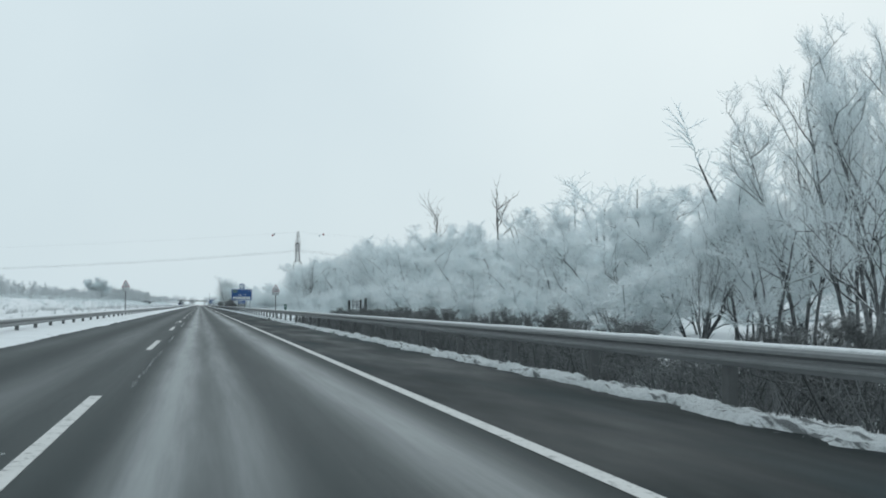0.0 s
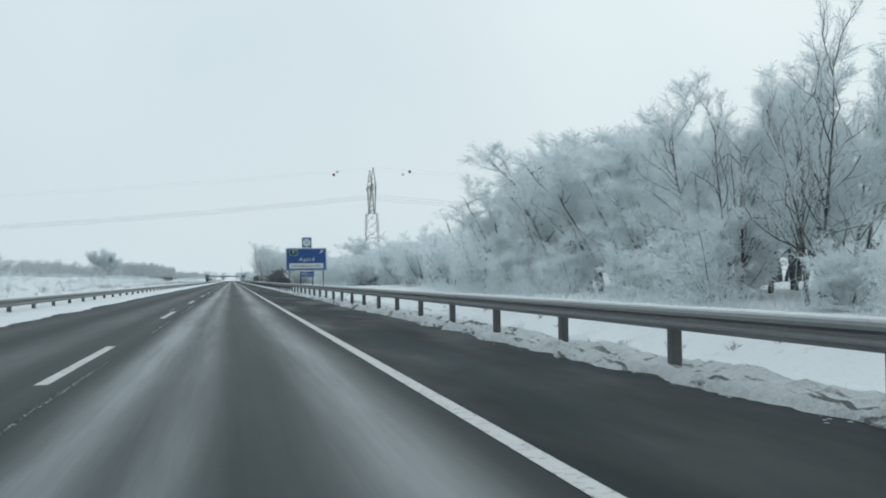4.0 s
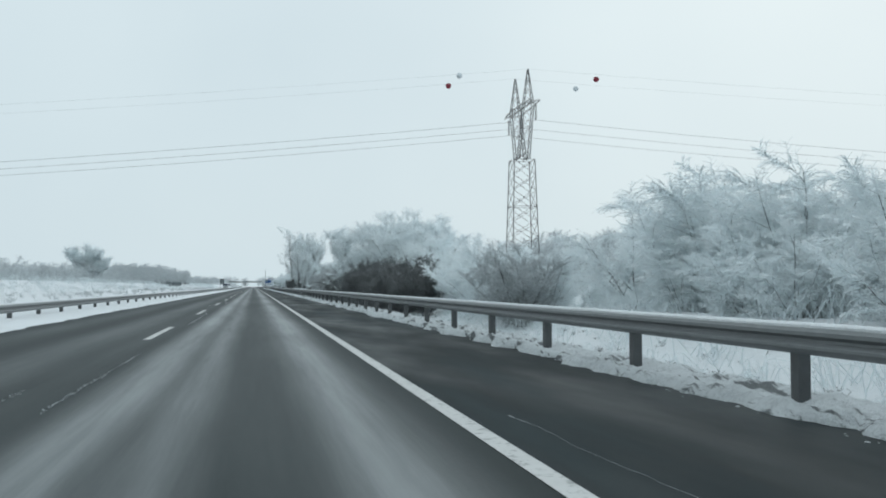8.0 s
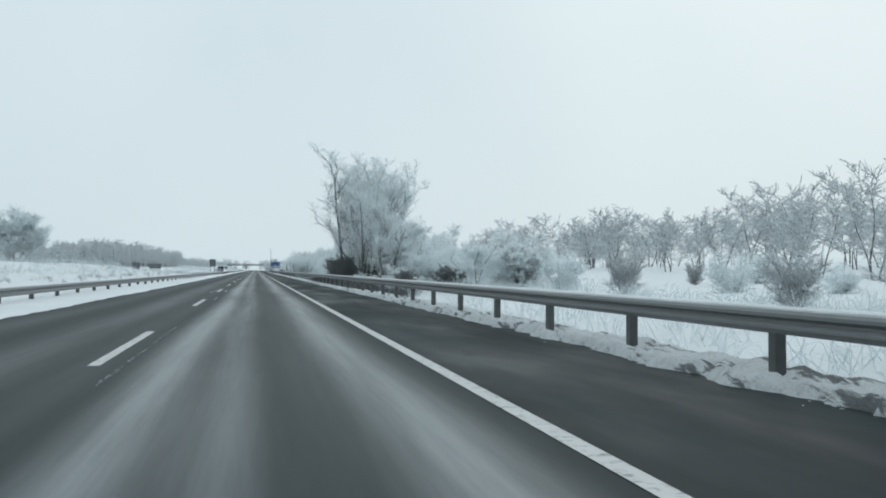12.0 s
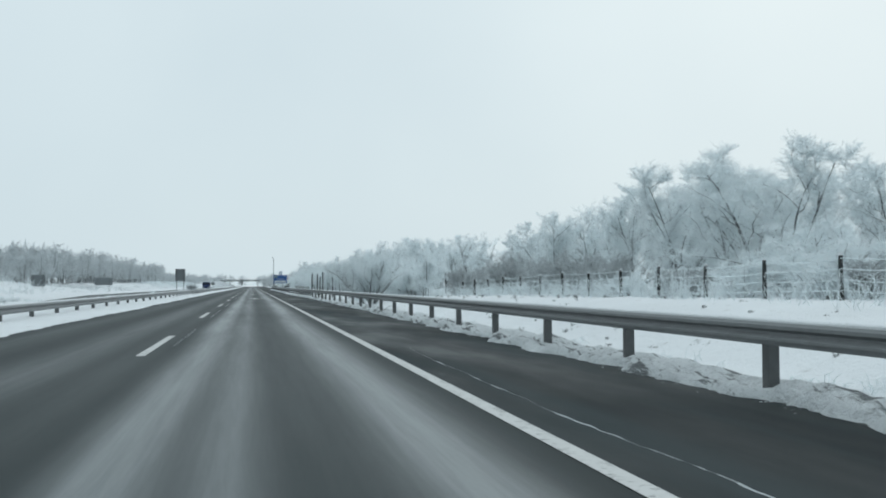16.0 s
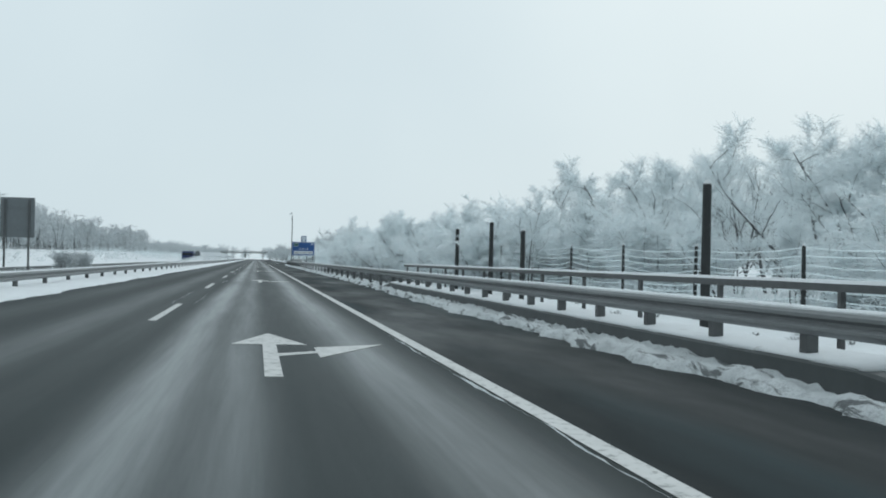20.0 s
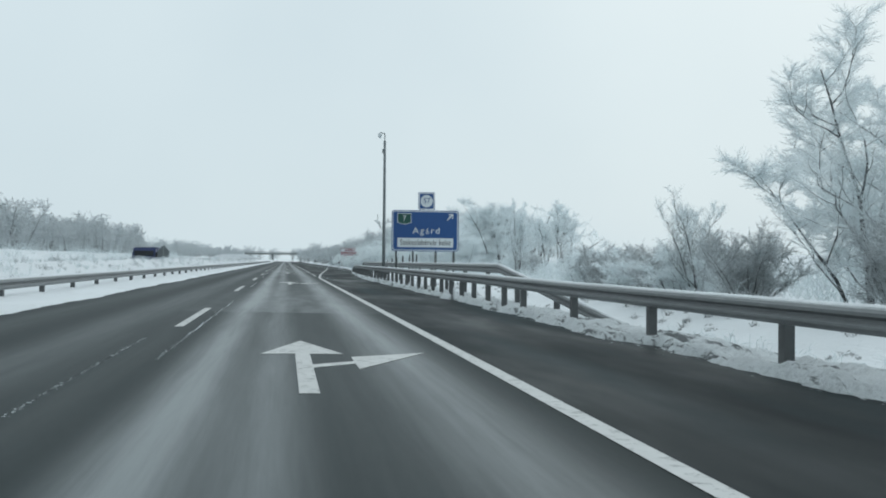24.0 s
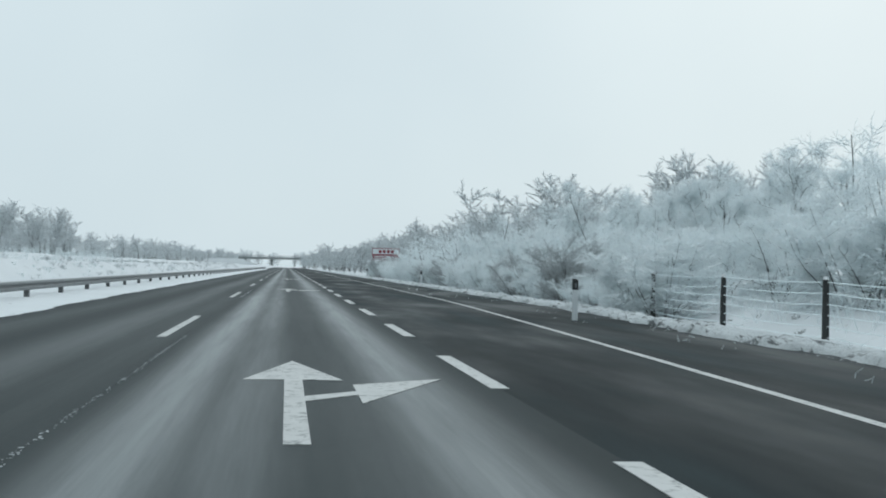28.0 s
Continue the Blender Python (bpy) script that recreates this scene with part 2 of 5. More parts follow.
WETSTONE = mat_plain("wet_concrete", (0.05, 0.058, 0.06), 0.6, 0.35, 3)
CONCRETE = mat_plain("concrete", (0.26, 0.28, 0.28), 0.85, 0.2, 2)
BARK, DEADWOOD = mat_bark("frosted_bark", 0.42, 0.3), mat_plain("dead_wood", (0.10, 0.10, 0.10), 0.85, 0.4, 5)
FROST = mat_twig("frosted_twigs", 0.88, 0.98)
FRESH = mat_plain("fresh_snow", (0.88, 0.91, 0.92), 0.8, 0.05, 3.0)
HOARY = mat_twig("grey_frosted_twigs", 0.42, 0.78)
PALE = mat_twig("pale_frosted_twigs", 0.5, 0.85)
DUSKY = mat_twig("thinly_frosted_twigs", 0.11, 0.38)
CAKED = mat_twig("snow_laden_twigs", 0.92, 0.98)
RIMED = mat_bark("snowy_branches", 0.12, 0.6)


# ---- mesh helpers ----
class Mesh:
    """Collects vertices and faces for one mesh."""

    def __init__(self):
        self.v, self.f = [], []

    def box(self, x0, x1, y0, y1, z0, z1):
        n = len(self.v)
        self.v += [(x0, y0, z0), (x1, y0, z0), (x1, y1, z0), (x0, y1, z0), (x0, y0, z1), (x1, y0, z1), (x1, y1, z1), (x0, y1, z1)]
        self.f += [(n, n + 3, n + 2, n + 1), (n + 4, n + 5, n + 6, n + 7), (n, n + 1, n + 5, n + 4), (n + 1, n + 2, n + 6, n + 5),
                   (n + 2, n + 3, n + 7, n + 6), (n + 3, n, n + 4, n + 7)]
        return self

    def tube(self, a, b, ra, rb, sides=6, caps=True):
        a, b = Vector(a), Vector(b)
        d = (b - a).normalized()
        u = d.orthogonal().normalized()
        w = d.cross(u)
        n = len(self.v)
        for p, r in ((a, ra), (b, rb)):
            for k in range(sides):
                an = 2 * math.pi * k / sides
                self.v.append(tuple(p + (u * math.cos(an) + w * math.sin(an)) * r))
        for k in range(sides):
            j = (k + 1) % sides
            self.f.append((n + k, n + j, n + sides + j, n + sides + k))
        if caps:
            self.f.append(tuple(n + k for k in reversed(range(sides))))
            self.f.append(tuple(n + sides + k for k in range(sides)))
        return self

    def sweep(self, ring, path):
        """A closed profile of (x, z) carried along points (x, y, z)."""
        n, k = len(self.v), len(ring)
        for px, py, pz in path:
            self.v += [(px + x, py, pz + z) for x, z in ring]
        for i in range(len(path) - 1):
            for j in range(k):
                a, b = n + i * k + j, n + i * k + (j + 1) % k
                self.f.append((a, b, b + k, a + k))
        self.f.append(tuple(n + j for j in reversed(range(k))))
        m = n + (len(path) - 1) * k
        self.f.append(tuple(m + j for j in range(k)))
        return self

    def plate(self, outline, y0, y1):
        """An outline in (x, z), given thickness from y0 (front) to y1."""
        n, k = len(self.v), len(outline)
        self.v += [(x, y0, z) for x, z in outline] + [(x, y1, z) for x, z in outline]
        self.f.append(tuple(range(n, n + k)))
        self.f.append(tuple(reversed(range(n + k, n + 2 * k))))
        for j in range(k):
            i = (j + 1) % k
            self.f.append((n + i, n + j, n + k + j, n + k + i))
        return self

    def data(self, name, material, smooth=False):
        me = bpy.data.meshes.new(name)
        me.from_pydata(self.v, [], self.f)
        if smooth:
            me.polygons.foreach_set("use_smooth", [True] * len(me.polygons))
        me.materials.append(material)
        me.update()
        return me


def part(name, mesh, material, parent=None, label="", smooth=False):
    ob = new(name, mesh if isinstance(mesh, bpy.types.Mesh) else mesh.data(name, material, smooth))
    ob.parent = parent
    return tagged(ob, label)


def base(name, m, label, category, group="", kind=""):
    ob = new(name)
    ob.empty_display_size = 0.2
    ob.matrix_world = m
    return tagged(ob, label, category, group, kind)


def rounded(x0, x1, z0, z1, r, n=5):
    pts = []
    for cx, cz, a0 in ((x1 - r, z1 - r, 0), (x0 + r, z1 - r, 90), (x0 + r, z0 + r, 180), (x1 - r, z0 + r, 270)):
        for k in range(n + 1):
            a = radians(a0 + 90 * k / n)
            pts.append((cx + r * math.cos(a), cz + r * math.sin(a)))
    return pts


def words(name, text, size, x, z, y, material, parent, squeeze=1.0, label="", spacing=1.0):
    """Built-in font lettering as a flat mesh that stands upright, facing the traffic."""
    cu = bpy.data.curves.new("text", "FONT")
    cu.space_character = spacing
    cu.body, cu.size, cu.align_x, cu.align_y, cu.extrude = text, size, "CENTER", "CENTER", 0.004
    tmp = bpy.data.objects.new("text", cu)
    scene.collection.objects.link(tmp)
    bpy.context.view_layer.update()
    me = bpy.data.meshes.new_from_object(tmp.evaluated_get(bpy.context.evaluated_depsgraph_get()))
    bpy.data.objects.remove(tmp)
    me.transform(pose(x, y, z, 90, 0, 0) @ Matrix.Diagonal((squeeze, 1, 1, 1)))
    me.materials.clear()
    me.materials.append(material)
    return part(name, me, material, parent, label)


# ---- ground and roads ----
def road_z(x):
    return -SLOPE * x


def exit_x(y):
    """How far the carriageway is widened for the slip lane."""
    t = min(1, max(0, (y - 676) / 82))
    return 3.9 * (t * t * (3 - 2 * t) * 0.35 + t * 0.65)


def bank_z(x, y):
    """Height of the snow-covered bank that rises behind the ditch along some stretches."""
    d = x - 3.4 - exit_x(y)
    along = max(math.exp(-(max(0, abs(y - 148) - 86) / 12) ** 2), 0.8 * math.exp(-(max(0, 705 - y, y - 900) / 15) ** 2))
    t = min(1, max(0, (d - 2.6) / 2.6))
    return 0.5 * along * t * t * (3 - 2 * t)


def ground_z(x, y):
    w = exit_x(y)
    if -8.2 < x < 3.4 + w:
        return road_z(x) - 0.25
    n = noise.noise((x * 0.12, y * 0.05, 3.1)) * 0.25 + noise.noise((x * 0.6, y * 0.4, 7.7)) * 0.09
    if x >= 3.4 + w:
        d = x - 3.4 - w
        drop = -0.35 * math.exp(-((d - 2.6) / 1.5) ** 2)
        back = 0.75 * math.exp(-((y - 432) / 34) ** 2) * min(1, max(0, (d - 3.0) / 2.5))
        return -0.10 + drop + back + bank_z(x, y) + n * min(1, d / 3) + 0.02 * max(0, d - 6)
    d = -8.2 - x
    hump = (median_top(y) + 0.1) * math.exp(-((d - 3.1) / 1.35) ** 2)
    field = min(1, max(0, (d - 14.5) / 3)) * 0.75
    rise = min(1, max(0, (d - 17) / 7))
    dip = 1 - 0.7 * math.exp(-((y - 600) / 60) ** 2) * min(1, max(0, (x + 85) / 30))
    if 5.4 < d < 16.5:
        return -0.65 + hump
    bed = -0.1 - 0.55 * min(1, max(0, (d - 3.2) / 2.2))
    return bed + field + hump + n * min(1, d / 3) * 0.7 + 1.9 * rise * rise * (3 - 2 * rise) * dip


def median_top(y):
    """Height of the snowed-in bank on the median."""
    low = math.exp(-(max(0, abs(y - 535) - 75) / 22) ** 2)
    high = min(1, max(0, (y - 625) / 50))
    return 0.72 * (1 - low) + 0.3 * low + 0.5 * high


def make_ground():
    xs = [-2500, -1200, -600, -300, -180, -120, -90, -70, -55, -45, -38, -32, -28, -25.2, -24.5, -20, -16, -13.8, -13.2, -12.5, -11.8, -11, -10.2, -9.4, -8.7, -8.25,
          -8.1, -4, 0, 3.2, 3.45, 3.8, 4.2, 4.7, 5.3, 6, 6.8, 7.6, 8.5, 9.5, 10.5, 12, 14, 17, 20, 25, 32, 40, 55, 80, 120, 180, 300, 600, 1200, 2500]
    ys = [-1500, -600, -300] + [YA + 4 * k for k in range(int((YB - YA) / 4))] + [1300, 1400, 1600, 2000, 3000, 4500]
    ms = Mesh()
    for y in ys:
        w = exit_x(y)
        for x in xs:
            px = x + (w if x > 0.5 else 0) * (1 if x < 60 else 0)
            ms.v.append((px, y, ground_z(px, y)))
    k = len(xs)
    for i in range(len(ys) - 1):
        for j in range(k - 1):
            a = i * k + j
            ms.f.append((a, a + 1, a + k + 1, a + k))
    ob = part("ground", ms, SNOW, smooth=True)
    tagged(ob, "snow-covered ground with tufts of dry grass", "ground", kind="structure")


def strip(name, x0, x1, mat, label, cat, y0=YA, y1=YB, step=10.0, lift=0.0, flat=None):
    ms = Mesh()
    n = max(1, int((y1 - y0) / step))
    for i in range(n + 1):
        y = y0 + (y1 - y0) * i / n
        a = x0(y) if callable(x0) else x0
        b = x1(y) if callable(x1) else x1
        for x in (a, b):
            z = (road_z(x) if flat is None else flat) + lift
            ms.v.append((x, y, z))
        for x in (b, a):
            ms.v.append((x, y, (road_z(x) if flat is None else flat) + lift - 0.2))
    for i in range(n):
        a = 4 * i
        for j in range(4):
            ms.f.append((a + j, a + (j + 1) % 4, a + 4 + (j + 1) % 4, a + 4 + j))
    ms.f += [(3, 2, 1, 0), (4 * n, 4 * n + 1, 4 * n + 2, 4 * n + 3)]
    ob = part(name, ms, mat)
    return tagged(ob, label, cat, kind="structure")


make_ground()
strip("road", -8.15, 0.0, ASPHALT, "damp dark asphalt carriageway with pale dried tracks", "road")
strip("hard_shoulder", 0.0, lambda y: 3.4 + exit_x(y), SHOULDER, "wet dark asphalt of the hard shoulder", "road")
strip("road", -24.4, -13.9, ASPHALT, "asphalt carriageway of the opposite direction", "road", flat=-0.5)


def verge(name, xin, side, y0, y1, label):
    """A ragged ridge of cleared snow along the edge of the asphalt; xin is its edge towards the road."""
    ms = Mesh()
    n = int((y1 - y0) / (0.14 if side > 0 else 0.3))
    prof = [(0.0, 0.0), (0.04, 0.05), (0.11, 0.11), (0.2, 0.13), (0.3, 0.09), (0.4, 0.06), (0.52, 0.09), (0.68, 0.15), (0.9, 0.12), (1.25, 0.0), (2.1, -0.3)] if side > 0 else [(0.0, 0.0), (0.06, 0.03), (0.25, 0.05), (0.8, 0.05), (1.3, 0.04), (1.9, 0.04), (2.6, 0.05), (3.4, -0.1)]
    for i in range(n + 1):
        y = y0 + (y1 - y0) * i / n
        e = xin(y)
        slim = 1 - 0.45 * max(math.exp(-(max(0, y - 45) / 18) ** 2), math.exp(-((y - 374) / 30) ** 4)) if side > 0 else 1.0
        rag = noise.noise((y * 0.9, side * 5.0, 0.3)) * (0.26 if side > 0 else 0.1) + noise.noise((y * 5.1, side * 2.0, 6.3)) * (0.09 if side > 0 else 0.03) + noise.noise((y * 0.21, side * 9.0, 4.3)) * 0.16 + noise.noise((y * 2.7, side * 3.0, 9.3)) * 0.07
        for k, (dx, z) in enumerate(prof):
            x = e + side * (dx * slim + rag * max(0, 1 - dx))
            wob = noise.noise((x * 3.0, y * 1.7, 2.0)) * 0.06 + noise.noise((x * 8.0, y * 4.5, 5.0)) * (0.065 if side > 0 else 0.03)
            zz = road_z(x) + z * slim * (1 + noise.noise((y * 0.5, side, 8.0)) * 0.5) + (wob if 0 < k < len(prof) - 1 else 0)
            ms.v.append((x, y, zz + (0.003 if k == 0 else 0)))
    k = len(prof)
    for i in range(n):
        for j in range(k - 1):
            a = i * k + j
            q = (a, a + 1, a + k + 1, a + k)
            ms.f.append(q if side > 0 else q[::-1])
    ob = part(name, ms, SLUSH if side > 0 else SNOW, smooth=True)
    return tagged(ob, label, "snow bank", kind="structure")


verge("snow_bank", lambda y: 2.78 - 0.38 * math.exp(-((y - 526) / 16) ** 4) + 0.2 * math.exp(-((y - 462) / 28) ** 2) + exit_x(y) * 1.04, 1, YA, 1000, "ragged ridge of cleared snow along the hard shoulder")
verge("snow_bank", lambda y: -7.02 + 0.1 * math.sin(y * 0.021), -1, YA, 1000, "smooth ridge of snow along the median")


# ---- road markings ----
def marking(name, pts, label, lift=0.006):
    """A painted shape lying on the road, from (x, y) points."""
    ms = Mesh()
    k = len(pts)
    ms.v += [(x, y, road_z(x) + lift) for x, y in pts] + [(x, y, road_z(x) + 0.001) for x, y in pts]
    ms.f.append(tuple(range(k)))
    for j in range(k):
        i = (j + 1) % k
        ms.f.append((i, j, k + j, k + i))
    ob = part(name, ms, PAINT)
    return tagged(ob, label, "road marking", kind="structure")


def paint_line(name, xf, y0, y1, w, label, step=6.0):
    n = max(1, int((y1 - y0) / step))
    ys = [y0 + (y1 - y0) * i / n for i in range(n + 1)]
    ms = Mesh()
    for y in ys:
        x = xf(y)
        ms.v += [(x - w / 2, y, road_z(x) + 0.006), (x + w / 2, y, road_z(x) + 0.006)]
    for i in range(n):
        a = 2 * i
        ms.f.append((a, a + 1, a + 3, a + 2))
    ob = part(name, ms, PAINT)
    return tagged(ob, label, "road marking", kind="structure")


def exit_line_x(y):
    return exit_x(y) * 0.97


paint_line("edge_line", lambda y: 0.0, YA, 676, 0.16, "solid white edge line beside the hard shoulder", 40)
paint_line("edge_line", exit_line_x, 676, 1000, 0.125, "solid white edge line of the slip lane", 4)
paint_line("edge_line", lambda y: -7.5, YA, 1100, 0.2, "solid white edge line along the median", 40)
lane_dash = marking("lane_dash", [(-3.815, 0), (-3.685, 0), (-3.685, 6), (-3.815, 6)], "white painted lane dash")
for k in range(-6, 62):
    if k == 0:
        continue
    copy_thing(lane_dash, pose(0, 18 * k, 0))
slip_dash = marking("slip_lane_dash", [(-0.09, 0), (0.09, 0), (0.09, 3.4), (-0.09, 3.4)], "broad white dash beside the slip lane")
slip_dash.matrix_world = pose(0, 684.6, 0)
for y in (691.4, 701.5, 708.7, 715.8, 725.5, 732.4, 739.3, 746.3, *(753.3 + 7 * k for k in range(30))):
    copy_thing(slip_dash, pose(0, y, 0))


def arrow(y):
    """Straight-on arrow with a branch to the right."""
    x = -1.91
    stem = [(x - 0.085, y), (x + 0.085, y), (x + 0.085, y + 1.95), (x + 0.54, y + 2.38), (x + 0.54, y + 1.85), (x + 1.46, y + 3.7), (x + 0.54, y + 3.1), (x + 0.54, y + 2.62),
            (x + 0.085, y + 2.25), (x + 0.085, y + 3.45), (x + 0.47, y + 3.45), (x, y + 5.3), (x - 0.47, y + 3.4), (x - 0.085, y + 3.45)]
    return marking("lane_arrow", stem, "white painted arrow, straight on with a branch to the right", 0.007)


for y in (477.7, 514.4, 549.8, 585.7, 622.2, 658.2, 694.0, 729.4, 765.0, 801.0):
    arrow(y)


def slush_lumps(name, label, spots):
    """Low rounded crumbs of slush on the asphalt, at (x, y, radius) spots."""
    rng = random.Random(8)
    ms = Mesh()
    for x, y, r in spots:
        z, n, h = road_z(x), len(ms.v), r * rng.uniform(0.25, 0.5)
        turn, far = rng.random(), rng.uniform(1.0, 2.0)
        for lift, k in ((0.002, 1.0), (0.75 * h, 0.72)):
            for q in range(6):
                a = 1.0472 * q + turn
                rr = r * k * rng.uniform(0.8, 1.25)
                ms.v.append((x + rr * math.cos(a), y + far * rr * math.sin(a), z + lift))
        ms.v.append((x, y, z + h))
        ms.f += [(n + q, n + (q + 1) % 6, n + 6 + (q + 1) % 6, n + 6 + q) for q in range(6)] + [(n + 6 + q, n + 6 + (q + 1) % 6, n + 12) for q in range(6)]
    tagged(part(name, ms, SLUSH, smooth=True), label, "slush", kind="stuff")


def bank_crumbs():
    rng = random.Random(18)
    for _ in range(9000):
        y = rng.uniform(-12, 800)
        x = 2.95 + exit_x(y) * 1.02 - abs(rng.gauss(0, 0.15)) + 0.1 + noise.noise((y * 0.3, 2.0, 2.0)) * 0.2
        yield x, y, rng.uniform(0.006, 0.022)


def joint_crumbs():
    """Broken rows of crumbs along the joint beside the lane dashes and beside the edge line."""
    rng = random.Random(19)
    for x0, y0, y1, gap in ((-3.44, -10, 780, 14), (-3.95, -10, 780, 60)):
        y = y0
        while y < y1:
            ln = rng.uniform(3, 12)
            for _ in range(int(ln * 34)):
                f = rng.random()
                yield x0 + noise.noise((0.4 * (y + ln * f), x0, 1.0)) * 0.015 + rng.gauss(0, 0.013), y + ln * f, rng.uniform(0.003, 0.011)
            y += ln + rng.uniform(0.3, 1.7) * gap


slush_lumps("slush_crumbs", "crumbs of slush on the edge of the hard shoulder", bank_crumbs())
slush_lumps("slush_crumbs", "broken rows of slush crumbs along the joints in the asphalt", joint_crumbs())


def slush_ridge(pts, width):
    """A thin wavering ridge of slush left on the asphalt, along (x, y) points."""
    ms, n = Mesh(), 0
    for (xa, ya), (xb, yb) in zip(pts, pts[1:]):
        k = max(2, int(abs(yb - ya) / 0.12))
        for i in range(k):
            f = i / k
            y = ya + (yb - ya) * f
            x = xa + (xb - xa) * f + 0.05 * noise.noise((y * 0.9, xa, 0.5)) + 0.02 * noise.noise((y * 4.0, xa, 3.5))
            w = width * max(0.03, 0.2 + 1.3 * noise.noise((y * 0.9, xa, 7.5)) + 0.5 * noise.noise((y * 5.0, xa, 2.5)))
            z = road_z(x)
            ms.v += [(x - w, y, z + 0.001), (x - 0.2 * w, y, z + 0.002 + 0.35 * w), (x + 0.5 * w, y, z + 0.002 + 0.25 * w), (x + w, y, z + 0.001)]
            n += 1
    ms.f += [(4 * i + q, 4 * i + q + 1, 4 * i + q + 5, 4 * i + q + 4) for i in range(n - 1) for q in range(3)]
    tagged(part("slush_ridge", ms, SLUSH, smooth=True), "thin wavering ridge of slush on the asphalt", "slush", "slush ridges")


for pts, width in (([(-0.34, 199), (-0.27, 192), (-0.29, 186)], 0.022), ([(0.5, 204), (0.63, 198.4), (0.72, 193), (0.71, 189), (0.95, 185)], 0.028), ([(-3.38, 197), (-3.42, 190), (-3.44, 184)], 0.02),
                   ([(0.64, 416), (0.54, 410.5), (0.5, 407), (0.6, 403)], 0.026), ([(0.3, 684), (0.38, 679.3), (0.56, 677), (0.53, 675), (0.5, 672), (0.6, 668)], 0.03),
                   ([(-0.13, 503), (-0.12, 520)], 0.035), ([(-0.1, 583), (-0.1, 600)], 0.05), ([(-3.5, 584), (-3.45, 600)], 0.035),
                   ([(-3.42, 640), (-3.45, 628)], 0.025), ([(-3.5, 683), (-3.45, 693)], 0.03)):
    slush_ridge(pts, 0.7 * width)


# ---- guard rails ----
BEAM = [(0.0, -0.31), (-0.05, -0.27), (-0.075, -0.24), (-0.075, -0.21), (-0.02, -0.17), (-0.02, -0.14), (-0.075, -0.10), (-0.075, -0.06), (-0.05, -0.02), (0.0, 0.0),
        (0.012, 0.0), (-0.035, -0.025), (-0.06, -0.06), (-0.06, -0.10), (-0.008, -0.14), (-0.008, -0.17), (-0.06, -0.21), (-0.06, -0.24), (-0.035, -0.27), (0.012, -0.31)]
BEAM = [(x, z * 0.85) for x, z in BEAM]
CAP = [(-0.052, -0.022), (-0.05, 0.0), (-0.03, 0.018), (0.0, 0.024), (0.022, 0.014), (0.024, -0.004), (0.0, 0.0), (-0.035, -0.012)]


def guardrail(path, side, label, spacing=4.0, posts=True, group="guard rails", first=1.0, dense=()):
    """A steel beam along (x, y, top z) points, on posts, with snow on its top. side: 1 when the road lies to its left."""
    th = base("guardrail", pose(*path[0]), label, "guard rail", group)
    inv = pose(*[-c for c in path[0]])
    loc = [tuple(inv @ Vector(p)) for p in path]
    fine = []
    for a, b in zip(loc, loc[1:]):
        n = max(1, int(abs(b[1] - a[1]) / 4))
        fine += [tuple(a[c] + (b[c] - a[c]) * i / n for c in range(3)) for i in range(n)]
    fine.append(loc[-1])
    ring = [(x * side, z) for x, z in BEAM]
    cap = [(x * side, z) for x, z in CAP]
    if side < 0:
        ring, cap = ring[::-1], cap[::-1]
    part("beam", Mesh().sweep(ring, fine), STEEL, th, "galvanised steel beam")
    snowy = []
    for a, b in zip(loc, loc[1:]):
        n = max(1, int(abs(b[1] - a[1]) / 0.8))
        for i in range(n):
            p = [a[c] + (b[c] - a[c]) * i / n for c in range(3)]
            p[2] += noise.noise((p[1] * 0.8, path[0][0], 1.0)) * 0.012
            snowy.append(tuple(p))
    part("snow_cap", Mesh().sweep(cap, snowy), SNOW, th, "thin ridge of snow along the top")
    if posts:
        y0, y1 = path[0][1], path[-1][1]
        me = None
        y = y0 + first - spacing
        while y + 2 < y1 - 0.5:
            y += spacing / 2 if any(a < y + spacing / 2 < b for a, b in dense) else spacing
            if y > y1 - 0.5:
                break
            for a, b in zip(path, path[1:]):
                if a[1] <= y <= b[1]:
                    f = (y - a[1]) / (b[1] - a[1])
                    x, z = a[0] + (b[0] - a[0]) * f, a[2] + (b[2] - a[2]) * f
                    break
            h = z + SLOPE * x
            if h < 0.35:
                continue
            if me is None:
                me = Mesh().box(-0.02 if side > 0 else -0.1, 0.1 if side > 0 else 0.02, -0.07, 0.07, -1.2, -0.05).data("post", POSTSTEEL)
            p = new("post", me)
            p.parent = th
            p.location = (x + side * 0.02 - path[0][0], y - path[0][1], z - path[0][2])
    return th


RX, RZ = 3.2, 0.735
LX, LZ = -8.7, 0.61
guardrail([(RX, -80.9, RZ), (RX, 632, RZ), (RX, 640, RZ + 0.03), (RX, 676, RZ + 0.03), (3.42, 690, RZ + 0.02), (3.85, 700, 0.67), (4.4, 711.5, 0.3)], 1, "galvanised guard rail along the hard shoulder, snow on its top", dense=((511, 546), (636, 700)))
for ya, yb in ((642.5, 700.0),):
    guardrail([(4.1, ya - 11, 0.0), (4.1, ya, 1.05), (4.1, yb - 20, 1.04), (4.5, yb - 1.5, 1.0), (4.75, yb + 5.5, 0.1)], 1, "higher second guard rail with ramped ends, snow on its top", 4.0)
guardrail([(LX, -82.15, LZ), (LX, 1050, LZ)], -1, "galvanised guard rail along the median, snow on its top")
